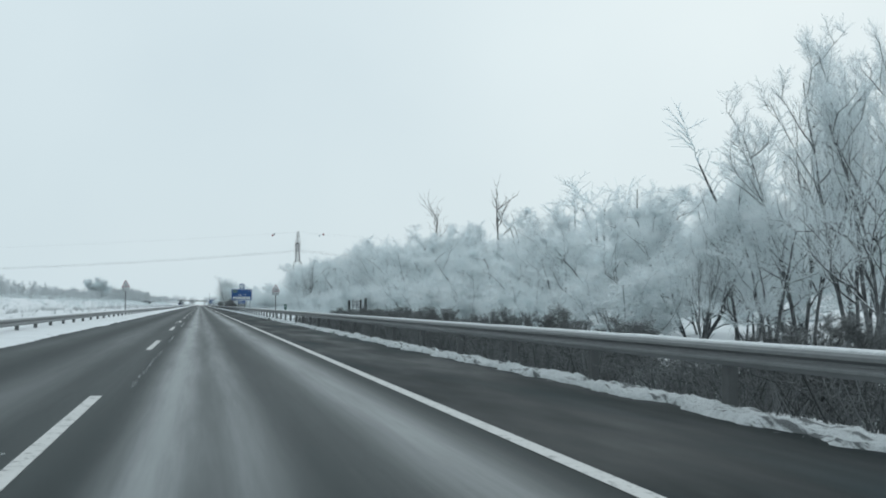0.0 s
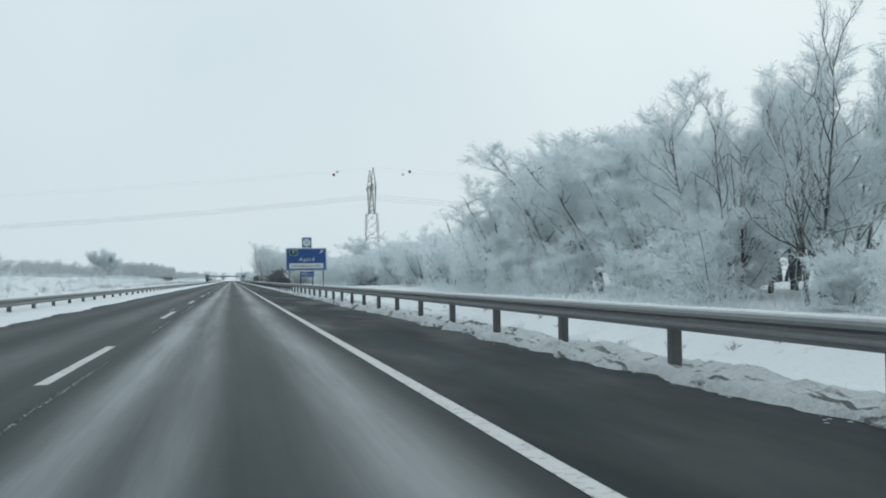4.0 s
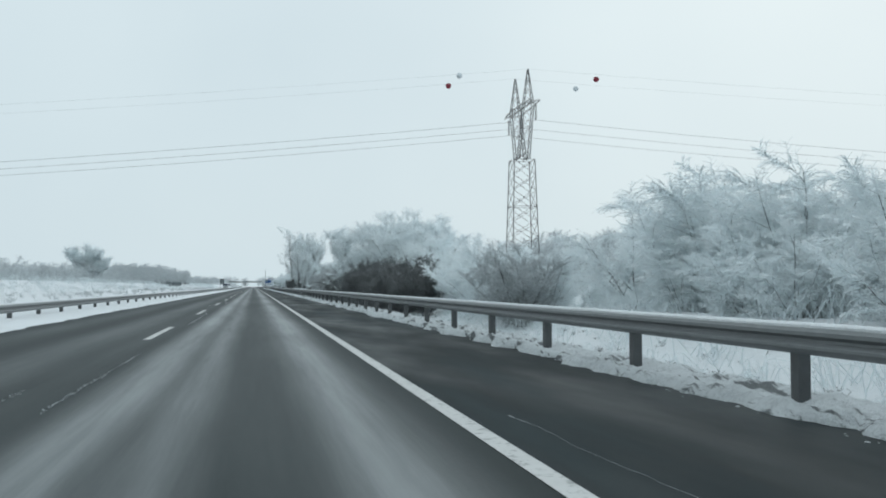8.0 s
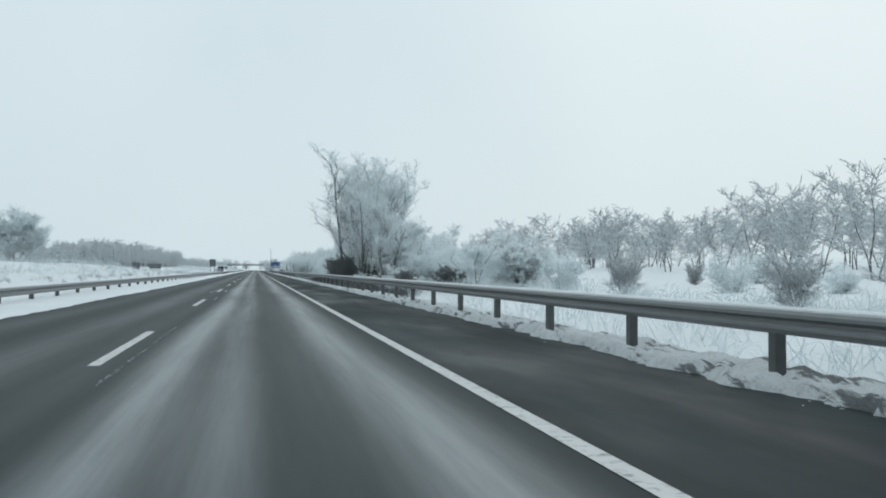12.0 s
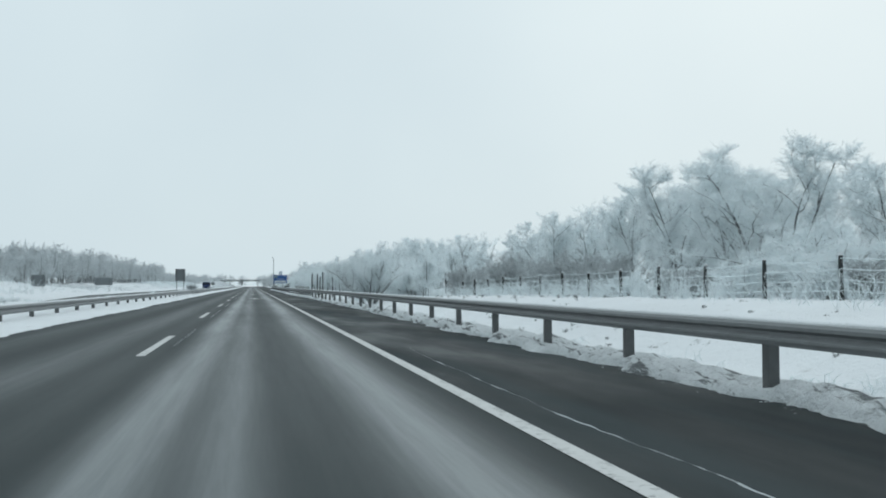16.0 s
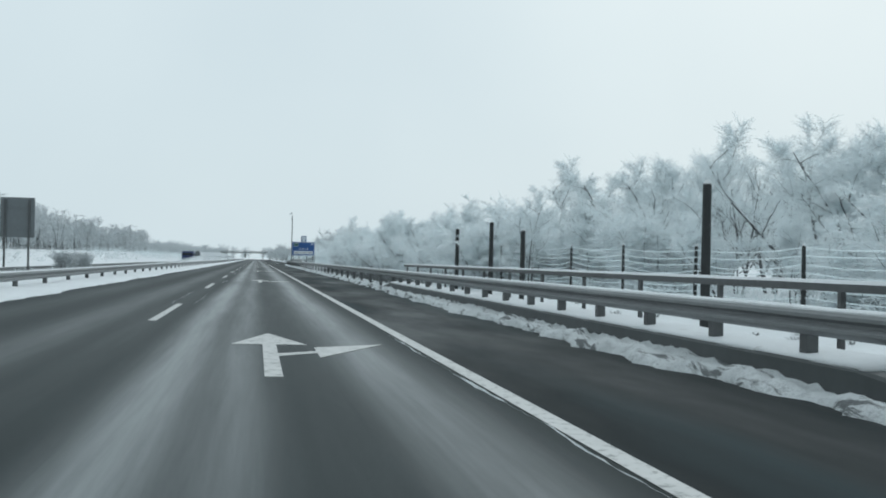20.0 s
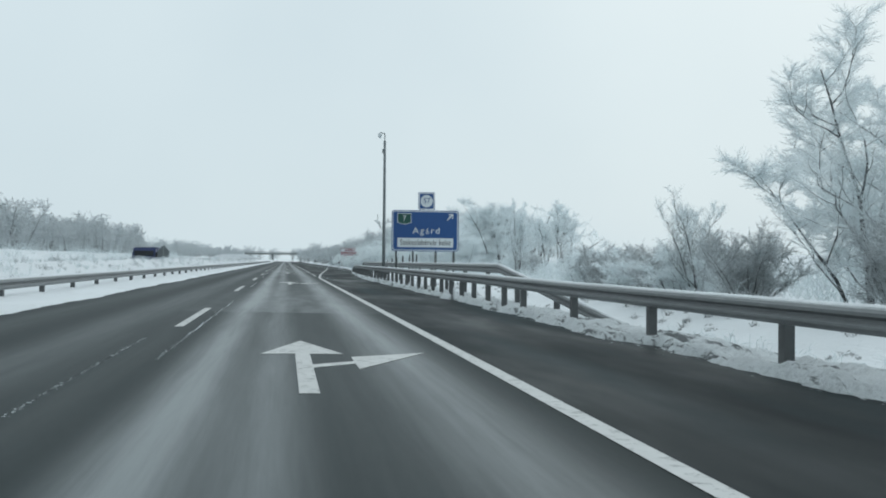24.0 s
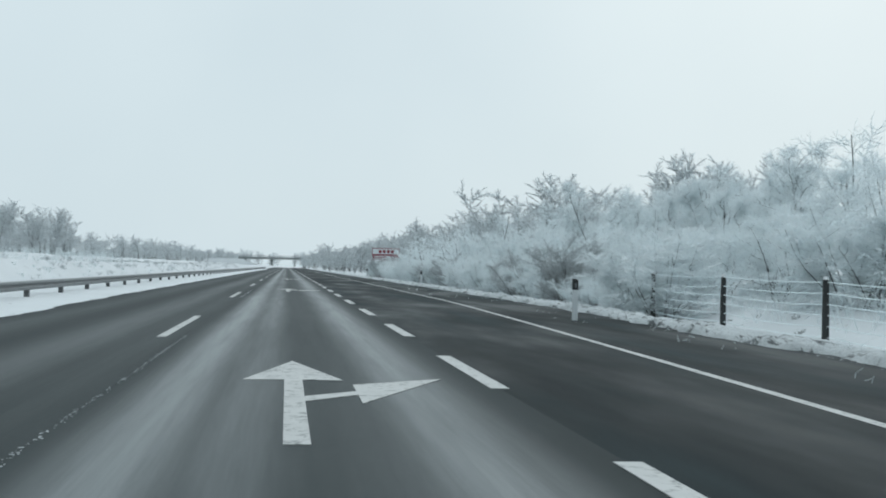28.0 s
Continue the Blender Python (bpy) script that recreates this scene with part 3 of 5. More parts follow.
guardrail([(-12.9, -80, 0.2), (-12.9, 440, 0.2), (-12.9, 468, 0.5), (-12.9, 620, 0.5), (-12.9, 660, 0.3), (-12.9, 1050, 0.3)], 1, "galvanised guard rail on the far side of the median", posts=False)


def pipe_railing(x, y0, y1, top, pitch):
    """Heavy square-tube railing beside the culvert, with turned-down ends."""
    th = base("culvert_railing", pose(x, y0, 0), "dark steel tube railing over a culvert, snow on its top", "railing")
    n = y1 - y0
    part("top_rail", Mesh().box(-0.055, 0.055, -0.02, n + 0.02, top - 0.095, top), POSTSTEEL, th, "thick top tube")
    part("snow_cap", Mesh().sweep([(-0.06, -0.005), (-0.035, 0.03), (0.02, 0.035), (0.06, -0.005)], [(0, 0.7 * k, top + 0.008 * noise.noise((k * 0.7, 2.0, 0.0))) for k in range(int(n / 0.7) + 1)]), SNOW, th, "thin ridge of snow along the top")
    me = Mesh().box(-0.03, 0.03, -0.035, 0.035, -0.5, top - 0.095).data("post", POSTSTEEL)
    k = 0
    while k * pitch <= n:
        p = new("post", me)
        p.parent = th
        p.location = (0, min(n - 0.06, k * pitch + 0.06 * (k == 0)), 0)
        k += 1


pipe_railing(4.25, 512.2, 547.6, 0.96, 2.9)
kerb = base("culvert_kerb", pose(3.02, 509.5, 0), "dark wet concrete kerb of the culvert with snow on its top", "kerb")
part("kerb_stone", Mesh().sweep([(0.0, -0.3), (0.02, 0.22), (0.05, 0.25), (0.9, 0.25), (0.9, -0.3)], [(0, 0.0, -0.3), (0, 3.5, 0), (0, 34.0, 0), (0, 37.5, -0.3)]), WETSTONE, kerb)
part("snow_cap", Mesh().sweep([(0.04, 0.24), (0.1, 0.285), (0.4, 0.31), (0.8, 0.3), (0.92, 0.24)], [(0, 3.4 + 0.7 * k, 0.02 * noise.noise((k * 0.8, 4.0, 0.0))) for k in range(45)]), SNOW, kerb, "snow lying on the kerb", smooth=True)

low = base("low_barrier", pose(-8.42, 508.6, -0.1), "low dark beam on stub posts beside the median", "barrier")
part("beam", Mesh().sweep([(0.0, 0.06), (0.07, 0.08), (0.09, 0.14), (0.09, 0.30), (0.06, 0.35), (0.0, 0.36), (-0.04, 0.33), (-0.04, 0.08)], [(0, 2.8 * k, 0) for k in range(9)]), POSTSTEEL, low)
for k in range(6):
    part("post", Mesh().box(-0.07, 0.05, 4.4 * k, 4.4 * k + 0.12, -0.3, 0.30 if k else 0.62), POSTSTEEL, low)


# ---- trees ----
def grow(seed, height, spread, stems, levels, per, twigs, lean=0.25, up=0.35, trunk_r=0.12, clear=0.25, twig_len=0.5, twig_r=0.008, droop=0.0, sub=3, crook=0.085):
    """Skeleton of a bare tree: (a, b, ra, rb, level) for the wood, (a, b, ra, rb) for the twigs and for the feathers of frost on them."""
    rng = random.Random(seed)
    wood, fine, sprigs = [], [], []

    def twig_set(pts, n, d, count):
        """Flat feathery sprays: side twigs to both sides of the branch, each with shorter ones along it."""
        for k in range(count):
            f = min(0.999, 0.2 + 0.8 * (k + rng.random()) / count)
            i = min(n - 1, int(f * n))
            s = pts[i].lerp(pts[i + 1], f * n - i)
            b = (pts[i + 1] - pts[i]).normalized()
            flat = b.cross(Vector((0, 0, 1)))
            flat = flat.normalized() if flat.length > 0.2 else Vector((rng.gauss(0, 1), rng.gauss(0, 1), 0)).normalized()
            turn = (1 if k % 2 else -1) * rng.uniform(0.5, 1.1)
            nd = (b * 0.85 + flat * turn + Vector((rng.gauss(0, 0.3), rng.gauss(0, 0.3), 0.12 + rng.gauss(0, 0.32)))).normalized()
            ln = twig_len * (0.5 + rng.random()) * (1.15 - 0.4 * f)
            m = s + nd * ln * 0.55
            nd2 = (nd + Vector((rng.gauss(0, 0.2), rng.gauss(0, 0.2), rng.gauss(0, 0.15) - droop))).normalized()
            e = m + nd2 * ln * 0.5
            fine.append((s, m, twig_r * 1.25, twig_r))
            fine.append((m, e, twig_r, twig_r * 0.5))
            side = nd2.cross(Vector((rng.gauss(0, 0.5), rng.gauss(0, 0.5), 1))).normalized()
            for q in range(sub):
                h = (q + 0.3 + 0.7 * rng.random()) / (sub + 0.3)
                p = s.lerp(m, h * 2) if h < 0.5 else m.lerp(e, min(1, h * 2 - 1))
                v = (nd2 + side * (0.9 if q % 2 else -0.9) * rng.uniform(0.6, 1.2) + Vector((0, 0, rng.gauss(0.05, 0.35) - droop * 0.7))).normalized()
                sprigs.append((p, p + v * ln * (0.5 - 0.25 * h) * rng.uniform(0.7, 1.3), twig_r * 1.1, twig_r * 0.5))

    def branch(p, d, length, r, level):
        n = 8 if level == 0 else 5
        pts = [p]
        for i in range(n):
            jig = Vector((rng.gauss(0, 1), rng.gauss(0, 1), rng.gauss(0, 0.6))) * (crook if level == 0 else 0.32)
            d = (d + jig + Vector((0, 0, up * 0.16 * level - droop * 0.12 * level))).normalized()
            q = pts[-1] + d * length / n
            wood.append((pts[-1], q, r * (1 - 0.8 * i / n), r * (1 - 0.8 * (i + 1) / n), level))
            pts.append(q)
        if level < levels:
            lo = clear if level == 0 else 0.12
            for k in range(per[level]):
                f = lo + (1 - lo) * (k + rng.random()) / per[level]
                i = min(n - 1, int(f * n))
                s = pts[i].lerp(pts[i + 1], f * n - i)
                an = rng.random() * 2 * math.pi
                nd = (d * 0.5 + Vector((math.cos(an), math.sin(an), 0)) * (0.5 + spread) + Vector((0, 0, up))).normalized()
                reach = (1.1 - 0.6 * f) if level == 0 else (1.0 - 0.45 * f)
                branch(s, nd, length * 0.5 * reach * (0.75 + 0.5 * rng.random()), r * 0.5 * (1 - 0.4 * f), level + 1)
        if level >= max(1, levels - 1):
            twig_set(pts, n, d, twigs)
        elif level == 0 and twigs:
            twig_set(pts[n // 2:], n - n // 2, d, twigs)

    for s in range(stems):
        an = 2 * math.pi * (s + rng.random()) / stems
        off = 0.0 if stems == 1 else 0.03 * height
        tilt = lean * (0.5 + rng.random()) * (stems > 1)
        d = Vector((math.cos(an) * tilt, math.sin(an) * tilt, 1)).normalized()
        branch(Vector((math.cos(an) * off, math.sin(an) * off, -0.4)), d, height * (0.7 + 0.25 * rng.random()), trunk_r * (0.75 + 0.4 * rng.random()), 0)
    top = max(max(w[1].z for w in wood), 0.1)
    return wood, fine, sprigs, top


def prisms(pieces, sides):
    """Vertices and faces of many tapered prisms."""
    a = np.array([p[0][:] for p in pieces], dtype=float)
    b = np.array([p[1][:] for p in pieces], dtype=float)
    ra = np.array([p[2] for p in pieces])[:, None]
    rb = np.array([p[3] for p in pieces])[:, None]
    d = b - a
    d /= np.linalg.norm(d, axis=1)[:, None] + 1e-9
    ref = np.where(np.abs(d[:, 2:3]) > 0.9, np.array([[1.0, 0, 0]]), np.array([[0, 0, 1.0]]))
    u = np.cross(d, ref)
    u /= np.linalg.norm(u, axis=1)[:, None] + 1e-9
    w = np.cross(d, u)
    n = len(a)
    verts = np.zeros((n, 2 * sides, 3))
    for k in range(sides):
        an = 2 * math.pi * k / sides
        o = u * math.cos(an) + w * math.sin(an)
        verts[:, k] = a + o * ra
        verts[:, sides + k] = b + o * rb
    quad = np.array([[k, (k + 1) % sides, sides + (k + 1) % sides, sides + k] for k in range(sides)])
    faces = (quad[None] + (np.arange(n) * 2 * sides)[:, None, None]).reshape(-1, 4)
    return verts.reshape(-1, 3), faces


def feathers(pieces, seed):
    """Vertices and faces of many flat feathers of hoar frost, each turned its own way."""
    rng = np.random.default_rng(seed)
    a = np.array([p[0][:] for p in pieces], dtype=float)
    b = np.array([p[1][:] for p in pieces], dtype=float)
    ra = np.array([p[2] for p in pieces])[:, None]
    rb = np.array([p[3] for p in pieces])[:, None]
    u = np.cross(b - a, rng.normal(size=a.shape))
    u /= np.linalg.norm(u, axis=1)[:, None] + 1e-9
    verts = np.stack([a - u * ra, a + u * ra, b + u * rb, b - u * rb], 1)
    return verts.reshape(-1, 3), np.arange(4 * len(a)).reshape(-1, 4)


def joined(*sets):
    """Several sets of vertices and faces as one."""
    vs, fs, n = [], [], 0
    for v, f in sets:
        vs.append(v)
        fs.append(f + n)
        n += len(v)
    return np.concatenate(vs), np.concatenate(fs)


def quads_mesh(name, verts, faces, material):
    me = bpy.data.meshes.new(name)
    me.vertices.add(len(verts))
    me.vertices.foreach_set("co", np.ascontiguousarray(verts, dtype=np.float32).ravel())
    me.loops.add(4 * len(faces))
    me.loops.foreach_set("vertex_index", np.ascontiguousarray(faces, dtype=np.int32).ravel())
    me.polygons.add(len(faces))
    me.polygons.foreach_set("loop_start", np.arange(0, 4 * len(faces), 4, dtype=np.int32))
    me.materials.append(material)
    me.update(calc_edges=True)
    me.validate()
    return me


KIND, TOP, LOW = {}, {}, {}


def clumps(fine, share, r0, r1, seed):
    """Soft uneven rolls of snow lying along the flatter twigs."""
    rng = np.random.default_rng(seed)
    pick = [p for p in fine if rng.random() < share and abs((p[1] - p[0]).normalized().z) < 0.75]
    a = np.array([p[0][:] for p in pick], dtype=float)
    b = np.array([p[1][:] for p in pick], dtype=float)
    n = len(a)
    d = b - a
    ln = np.linalg.norm(d, axis=1)[:, None] + 1e-9
    d /= ln
    ref = np.where(np.abs(d[:, 2:3]) > 0.9, np.array([[1.0, 0, 0]]), np.array([[0, 0, 1.0]]))
    u = np.cross(d, ref)
    u /= np.linalg.norm(u, axis=1)[:, None]
    w = np.cross(u, d)
    r = rng.uniform(r0, r1, (n, 1))
    up = np.array([[0, 0, 1.0]])
    rings = []
    for f, k in ((0.02, 0.35), (0.3, 0.95), (0.7, 1.0), (0.98, 0.3)):
        o = a + (b - a) * f + up * r * k * 0.45
        q = r * k * rng.uniform(0.75, 1.25, (n, 1))
        rings += [o + u * q, o + w * q * 0.9, o - u * q, o - w * q * 0.6]
    v = np.stack(rings, 1)
    f = [[4 * g + s, 4 * g + (s + 1) % 4, 4 * g + 4 + (s + 1) % 4, 4 * g + 4 + s] for g in range(3) for s in range(4)] + [[0, 3, 2, 1], [12, 13, 14, 15]]
    faces = (np.array(f)[None] + (np.arange(n) * 16)[:, None, None]).reshape(-1, 4)
    me = quads_mesh("snow_load", v.reshape(-1, 3), faces, FRESH)
    me.polygons.foreach_set("use_smooth", np.ones(len(me.polygons), dtype=bool))
    return me


SNOW_LOAD = {"bush": (0.4, 0.009, 0.019), "round": (0.3, 0.007, 0.014), "tall": (0.28, 0.007, 0.014), "thin": (0.14, 0.006, 0.011), "spread": (0.2, 0.006, 0.012), "oval": (0.2, 0.007, 0.012), "dome": (0.2, 0.009, 0.016)}


def declare(key, variants, name, label, category, twig_mat, wood_mat, **shape):
    """Builds the variants of one kind of tree, to be planted or copied."""
    KIND[key] = []
    for k in range(variants):
        wood, fine, sprigs, top = grow(100 * len(KIND) + k, **shape)
        th = base(name, pose(0, 0, 0), label, category)
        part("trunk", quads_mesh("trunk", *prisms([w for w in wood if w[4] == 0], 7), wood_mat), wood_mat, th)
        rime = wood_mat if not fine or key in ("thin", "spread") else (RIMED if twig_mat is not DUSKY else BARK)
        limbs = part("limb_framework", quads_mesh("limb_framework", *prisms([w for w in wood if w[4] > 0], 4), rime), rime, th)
        if fine:
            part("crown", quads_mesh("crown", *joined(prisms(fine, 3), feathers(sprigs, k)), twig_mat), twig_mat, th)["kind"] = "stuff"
        limbs["kind"] = "stuff"
        if key in SNOW_LOAD:
            part("snow_load", clumps(fine, *SNOW_LOAD[key], 7 + k), FRESH, th, "lumps of snow on the twigs")["kind"] = "stuff"
        KIND[key].append(th)
        TOP[th] = top


declare("tall", 4, "tree", "tall bare tree white with hoar frost, dark trunk showing", "tree", FROST, BARK,
        height=10.0, spread=0.4, stems=2, levels=2, per=(13, 6), twigs=18, lean=0.12, trunk_r=0.11, clear=0.2, twig_len=0.62, twig_r=0.0065, droop=0.12, sub=9)
declare("round", 4, "tree", "spreading bare tree with a broad crown white with hoar frost", "tree", FROST, BARK,
        height=7.0, spread=0.5, stems=4, levels=2, per=(8, 5), twigs=18, lean=0.36, trunk_r=0.08, clear=0.12, twig_len=0.5, twig_r=0.0062, droop=0.12, crook=0.13, sub=9)
declare("bush", 4, "shrub", "dense shrub caked with frost and snow", "shrub", CAKED, BARK,
        height=3.4, spread=0.6, stems=10, levels=1, per=(10,), twigs=22, lean=0.5, up=0.25, trunk_r=0.025, clear=0.03, twig_len=0.42, twig_r=0.0062, droop=0.4, sub=8)
declare("dusk", 3, "shrub", "dense dark shrub with a thin coat of frost", "shrub", DUSKY, BARK,
        height=3.4, spread=0.35, stems=12, levels=1, per=(11,), twigs=20, lean=0.4, trunk_r=0.03, clear=0.02, twig_len=0.42, twig_r=0.007, sub=7)
declare("hoary", 3, "shrub", "dense grey shrub with hoar frost on its dark twigs", "shrub", HOARY, BARK,
        height=3.4, spread=0.4, stems=11, levels=1, per=(10,), twigs=20, lean=0.45, trunk_r=0.03, clear=0.02, twig_len=0.42, twig_r=0.0065, sub=7)
declare("oval", 1, "tree", "small oval tree white with hoar frost, standing alone", "tree", FROST, BARK,
        height=5.6, spread=0.25, stems=6, levels=2, per=(9, 5), twigs=12, lean=0.1, trunk_r=0.05, clear=0.12, twig_len=0.3, twig_r=0.0065, crook=0.05, sub=6)
declare("dome", 1, "tree", "broad domed tree grey with hoar frost, standing alone in the field", "tree", FROST, RIMED,
        height=9.0, spread=0.45, stems=9, levels=2, per=(8, 5), twigs=12, lean=0.42, trunk_r=0.09, clear=0.22, up=0.5, twig_len=1.0, twig_r=0.026, crook=0.06, sub=4)
declare("dead", 2, "dead_tree", "dead bare tree with few forked dark branches", "tree", DUSKY, DEADWOOD,
        height=13.5, spread=0.3, stems=1, levels=2, per=(7, 4), twigs=0, trunk_r=0.17, clear=0.62, up=0.6, crook=0.04)
declare("spread", 2, "tree", "low wide tree with dark spreading branches edged with frost", "tree", FROST, BARK,
        height=4.6, spread=0.4, stems=13, levels=2, per=(9, 6), twigs=9, lean=0.48, trunk_r=0.042, clear=0.12, up=0.7, twig_len=0.36, twig_r=0.005, crook=0.07, sub=4)
declare("thin", 3, "tree", "slender tree with dark bare branches and a thin coat of frost", "tree", FROST, BARK,
        height=9.5, spread=0.35, stems=3, levels=2, per=(12, 6), twigs=14, lean=0.2, trunk_r=0.11, clear=0.2, up=0.5, twig_len=0.46, twig_r=0.0052, crook=0.06, sub=6)

plant_rng = random.Random(11)
UNUSED = {t for kinds in KIND.values() for t in kinds}


def plant(key, x, y, height, turn=None, group="", girth=1.0):
    src = plant_rng.choice(KIND[key])
    height = max(0.6, height - bank_z(x, y))
    s = height / TOP[src] * plant_rng.uniform(0.95, 1.05)
    wide = s * girth * plant_rng.uniform(0.88, 1.12)
    m = pose(x, y, ground_z(x, y), 0, 0, plant_rng.random() * 360 if turn is None else turn)
    if src in UNUSED:
        UNUSED.discard(src)
        ob = src
        ob.matrix_basis = m @ Matrix.Diagonal((wide, wide, s, 1))
    else:
        keep = tuple(src.scale)
        src.scale = (wide, wide, s)
        ob = copy_thing(src, m)
        src.scale = keep
    if group:
        ob["group"] = group
    return ob


def spots(y0, y1, x0, x1, step):
    y = y0
    while y < y1:
        x = x0
        while x < x1:
            yield x + plant_rng.uniform(-0.4, 0.4) * step * (x > x0), y + plant_rng.uniform(-0.45, 0.45) * step
            x += step * plant_rng.uniform(0.85, 1.25)
        y += step


def zone(y0, y1, x0, x1, step, keys, h0, h1, group, slope=0.0):
    """Plants a stretch along the road; slope: extra height for each metre away from its near edge."""
    for x, y in spots(y0, y1, x0, x1, step):
        plant(plant_rng.choice(keys), x, y, plant_rng.uniform(h0, h1) + slope * (x - x0), group=group)


def far_woods(name, label, stretches, twig_mat, twigs=6, thick=0.042, length=1.2, sub=2):
    """Trees too far or too many to pick apart, joined: a trunk with limbs and a loose crown each."""
    patterns = []
    for k in range(5):
        wood, fine, sprigs, top = grow(900 + k, height=8.0, spread=0.55, stems=3, levels=1, per=(7,), twigs=twigs, lean=0.35, trunk_r=0.13 if name == "wood" else 0.08, clear=0.15, twig_len=length, twig_r=thick, sub=sub, crook=0.14)
        limbs = [(w[0], w[1], w[2] * 0.6, w[3] * 0.6) for w in wood if w[4] > 0]
        patterns.append((prisms([w for w in wood if w[4] == 0], 4), joined(prisms(limbs + fine, 3), feathers(sprigs, k)), top))
    # Distant trunks take the snowier bark; its paler colour stands in for haze.
    for which, nm, mat in ((0, "trunks", BARK if name == "wood" else RIMED), (1, "crowns", twig_mat)):
        vs, fs, n = [], [], 0
        rng = random.Random(5)
        for y0, y1, x0, x1, step, h0, h1 in stretches:
            y = y0
            while y < y1:
                x = x0
                while x < x1:
                    px, py = x + rng.uniform(-0.4, 0.4) * step, y + rng.uniform(-0.45, 0.45) * step
                    pat = rng.choice(patterns)
                    s, an, wd = rng.uniform(h0, h1) / pat[2], rng.random() * 6.283, rng.uniform(0.9, 1.25)
                    v, f = pat[which]
                    c, q = math.cos(an) * s * wd, math.sin(an) * s * wd
                    w = np.stack([v[:, 0] * c - v[:, 1] * q + px, v[:, 0] * q + v[:, 1] * c + py, v[:, 2] * s + ground_z(px, py)], 1)
                    vs.append(w)
                    fs.append(f + n)
                    n += len(w)
                    x += step * rng.uniform(0.85, 1.2)
                y += step
        if which == 0:
            th = base(name, pose(0, 0, 0), label, "wood", kind="stuff")
        p = part(nm, quads_mesh(nm, np.concatenate(vs), np.concatenate(fs), mat), mat, th)
        p["kind"] = "stuff"


def low_growth(name, label, stretches, mat, blades=11):
    """Countless small tufts and weeds bent under snow, joined."""
    rng = random.Random(21)
    pieces = []
    for y0, y1, x0, x1, count, h0, h1 in stretches:
        for _ in range(count):
            x, y = rng.uniform(x0, x1), rng.uniform(y0, y1)
            o = Vector((x, y, ground_z(x, y) - 0.05))
            h = rng.uniform(h0, h1)
            for _ in range(blades):
                d = Vector((rng.gauss(0, 0.5), rng.gauss(0, 0.5), 1)).normalized()
                q = o + Vector((rng.gauss(0, 0.3), rng.gauss(0, 0.3), 0)) * h
                m = q + d * h * rng.uniform(0.5, 0.9)
                e = m + (d + Vector((rng.gauss(0, 0.8), rng.gauss(0, 0.8), -0.5))).normalized() * h * 0.4
                r = 0.0035 + 0.0045 * h
                pieces.append((q, m, r * 1.2, r))
                pieces.append((m, e, r, r * 0.4))
    ob = part(name, quads_mesh(name, *prisms(pieces, 3), mat), mat)
    tagged(ob, label, "undergrowth", kind="stuff")


# the wood beside the first stretch
zone(-6, 60, 6.2, 7.6, 3.0, ["dusk"], 1.1, 1.6, "dark undergrowth behind the guard rail")
zone(22, 62, 9.8, 10.7, 3.6, ["bush", "bush", "round"], 2.0, 3.0, "shrubs at the edge of the wood")
zone(62, 150, 10.2, 11.5, 3.4, ["bush"], 2.0, 3.4, "shrubs at the edge of the wood")
zone(14, 62, 12.6, 17.0, 3.9, ["tall", "round", "round"], 4.2, 5.4, "trees of the wood", 0.15)
zone(62, 150, 12.6, 18.5, 3.5, ["tall", "round", "tall"], 5.2, 7.0, "trees of the wood", 0.2)
for x, y, h in ((11.0, 11.5, 8.0), (12.0, 13.5, 8.6), (12.6, 16.5, 7.0), (11.0, 19.0, 4.2), (13.4, 21.0, 4.8), (10.6, 120.0, 6.2), (10.4, 116.5, 7.4)):
    plant("thin", x, y, h, girth=0.65)
plant("dead", 21.6, 96.5, 14.3)
plant("dead", 28.4, 95.0, 14.6)
plant("thin", 14.3, 123.3, 6.0)
# hedges past the first direction sign
zone(152, 190, 13.5, 20, 4.4, ["round", "bush"], 4.0, 5.4, "trees behind the road sign")
zone(192, 224, 10.4, 14, 2.9, ["bush"], 3.2, 4.4, "snow-caked hedge")
zone(205, 222, 8.8, 9.6, 2.9, ["bush"], 2.0, 2.8, "snow-caked hedge")
plant("round", 12.4, 203.0, 5.8)
plant("bush", 8.4, 229.0, 2.7)
plant("hoary", 6.9, 227.0, 2.7)
plant("hoary", 7.2, 229.5, 2.6)
zone(224, 240, 10.5, 14, 3.4, ["bush"], 1.2, 2.0, "low snow-caked scrub")
zone(234, 241, 7.8, 9.4, 2.6, ["bush"], 2.6, 3.0, "dark hedge")
zone(242, 282, 5.9, 7.4, 2.1, ["dusk"], 2.0, 3.1, "dark hedge")
zone(282, 303, 5.9, 7.4, 2.1, ["hoary"], 2.1, 2.9, "grey hedge")
for x, y, h in ((8.6, 252.0, 4.2), (8.8, 256.5, 4.8), (8.8, 260.5, 5.6), (8.6, 264.5, 5.8), (7.0, 268.5, 6.8), (7.2, 273.0, 6.2), (6.9, 277.0, 5.0), (10.6, 263.0, 6.0), (10.4, 270.0, 6.2)):
    plant("round", x, y, h, group="trees over the dark hedge")
zone(283, 300, 6.8, 8.0, 2.4, ["hoary"], 2.6, 3.4, "grey hedge")
zone(244, 262, 6.6, 7.2, 1.9, ["dusk"], 1.9, 2.3, "dark hedge")
zone(262, 281, 6.6, 7.2, 1.9, ["dusk"], 2.5, 3.0, "dark hedge")
zone(242, 256, 7.8, 9.5, 3.4, ["bush"], 2.8, 3.4, "snow-caked hedge")
zone(286, 306, 7.4, 9.5, 2.8, ["hoary"], 2.5, 3.0, "grey hedge")
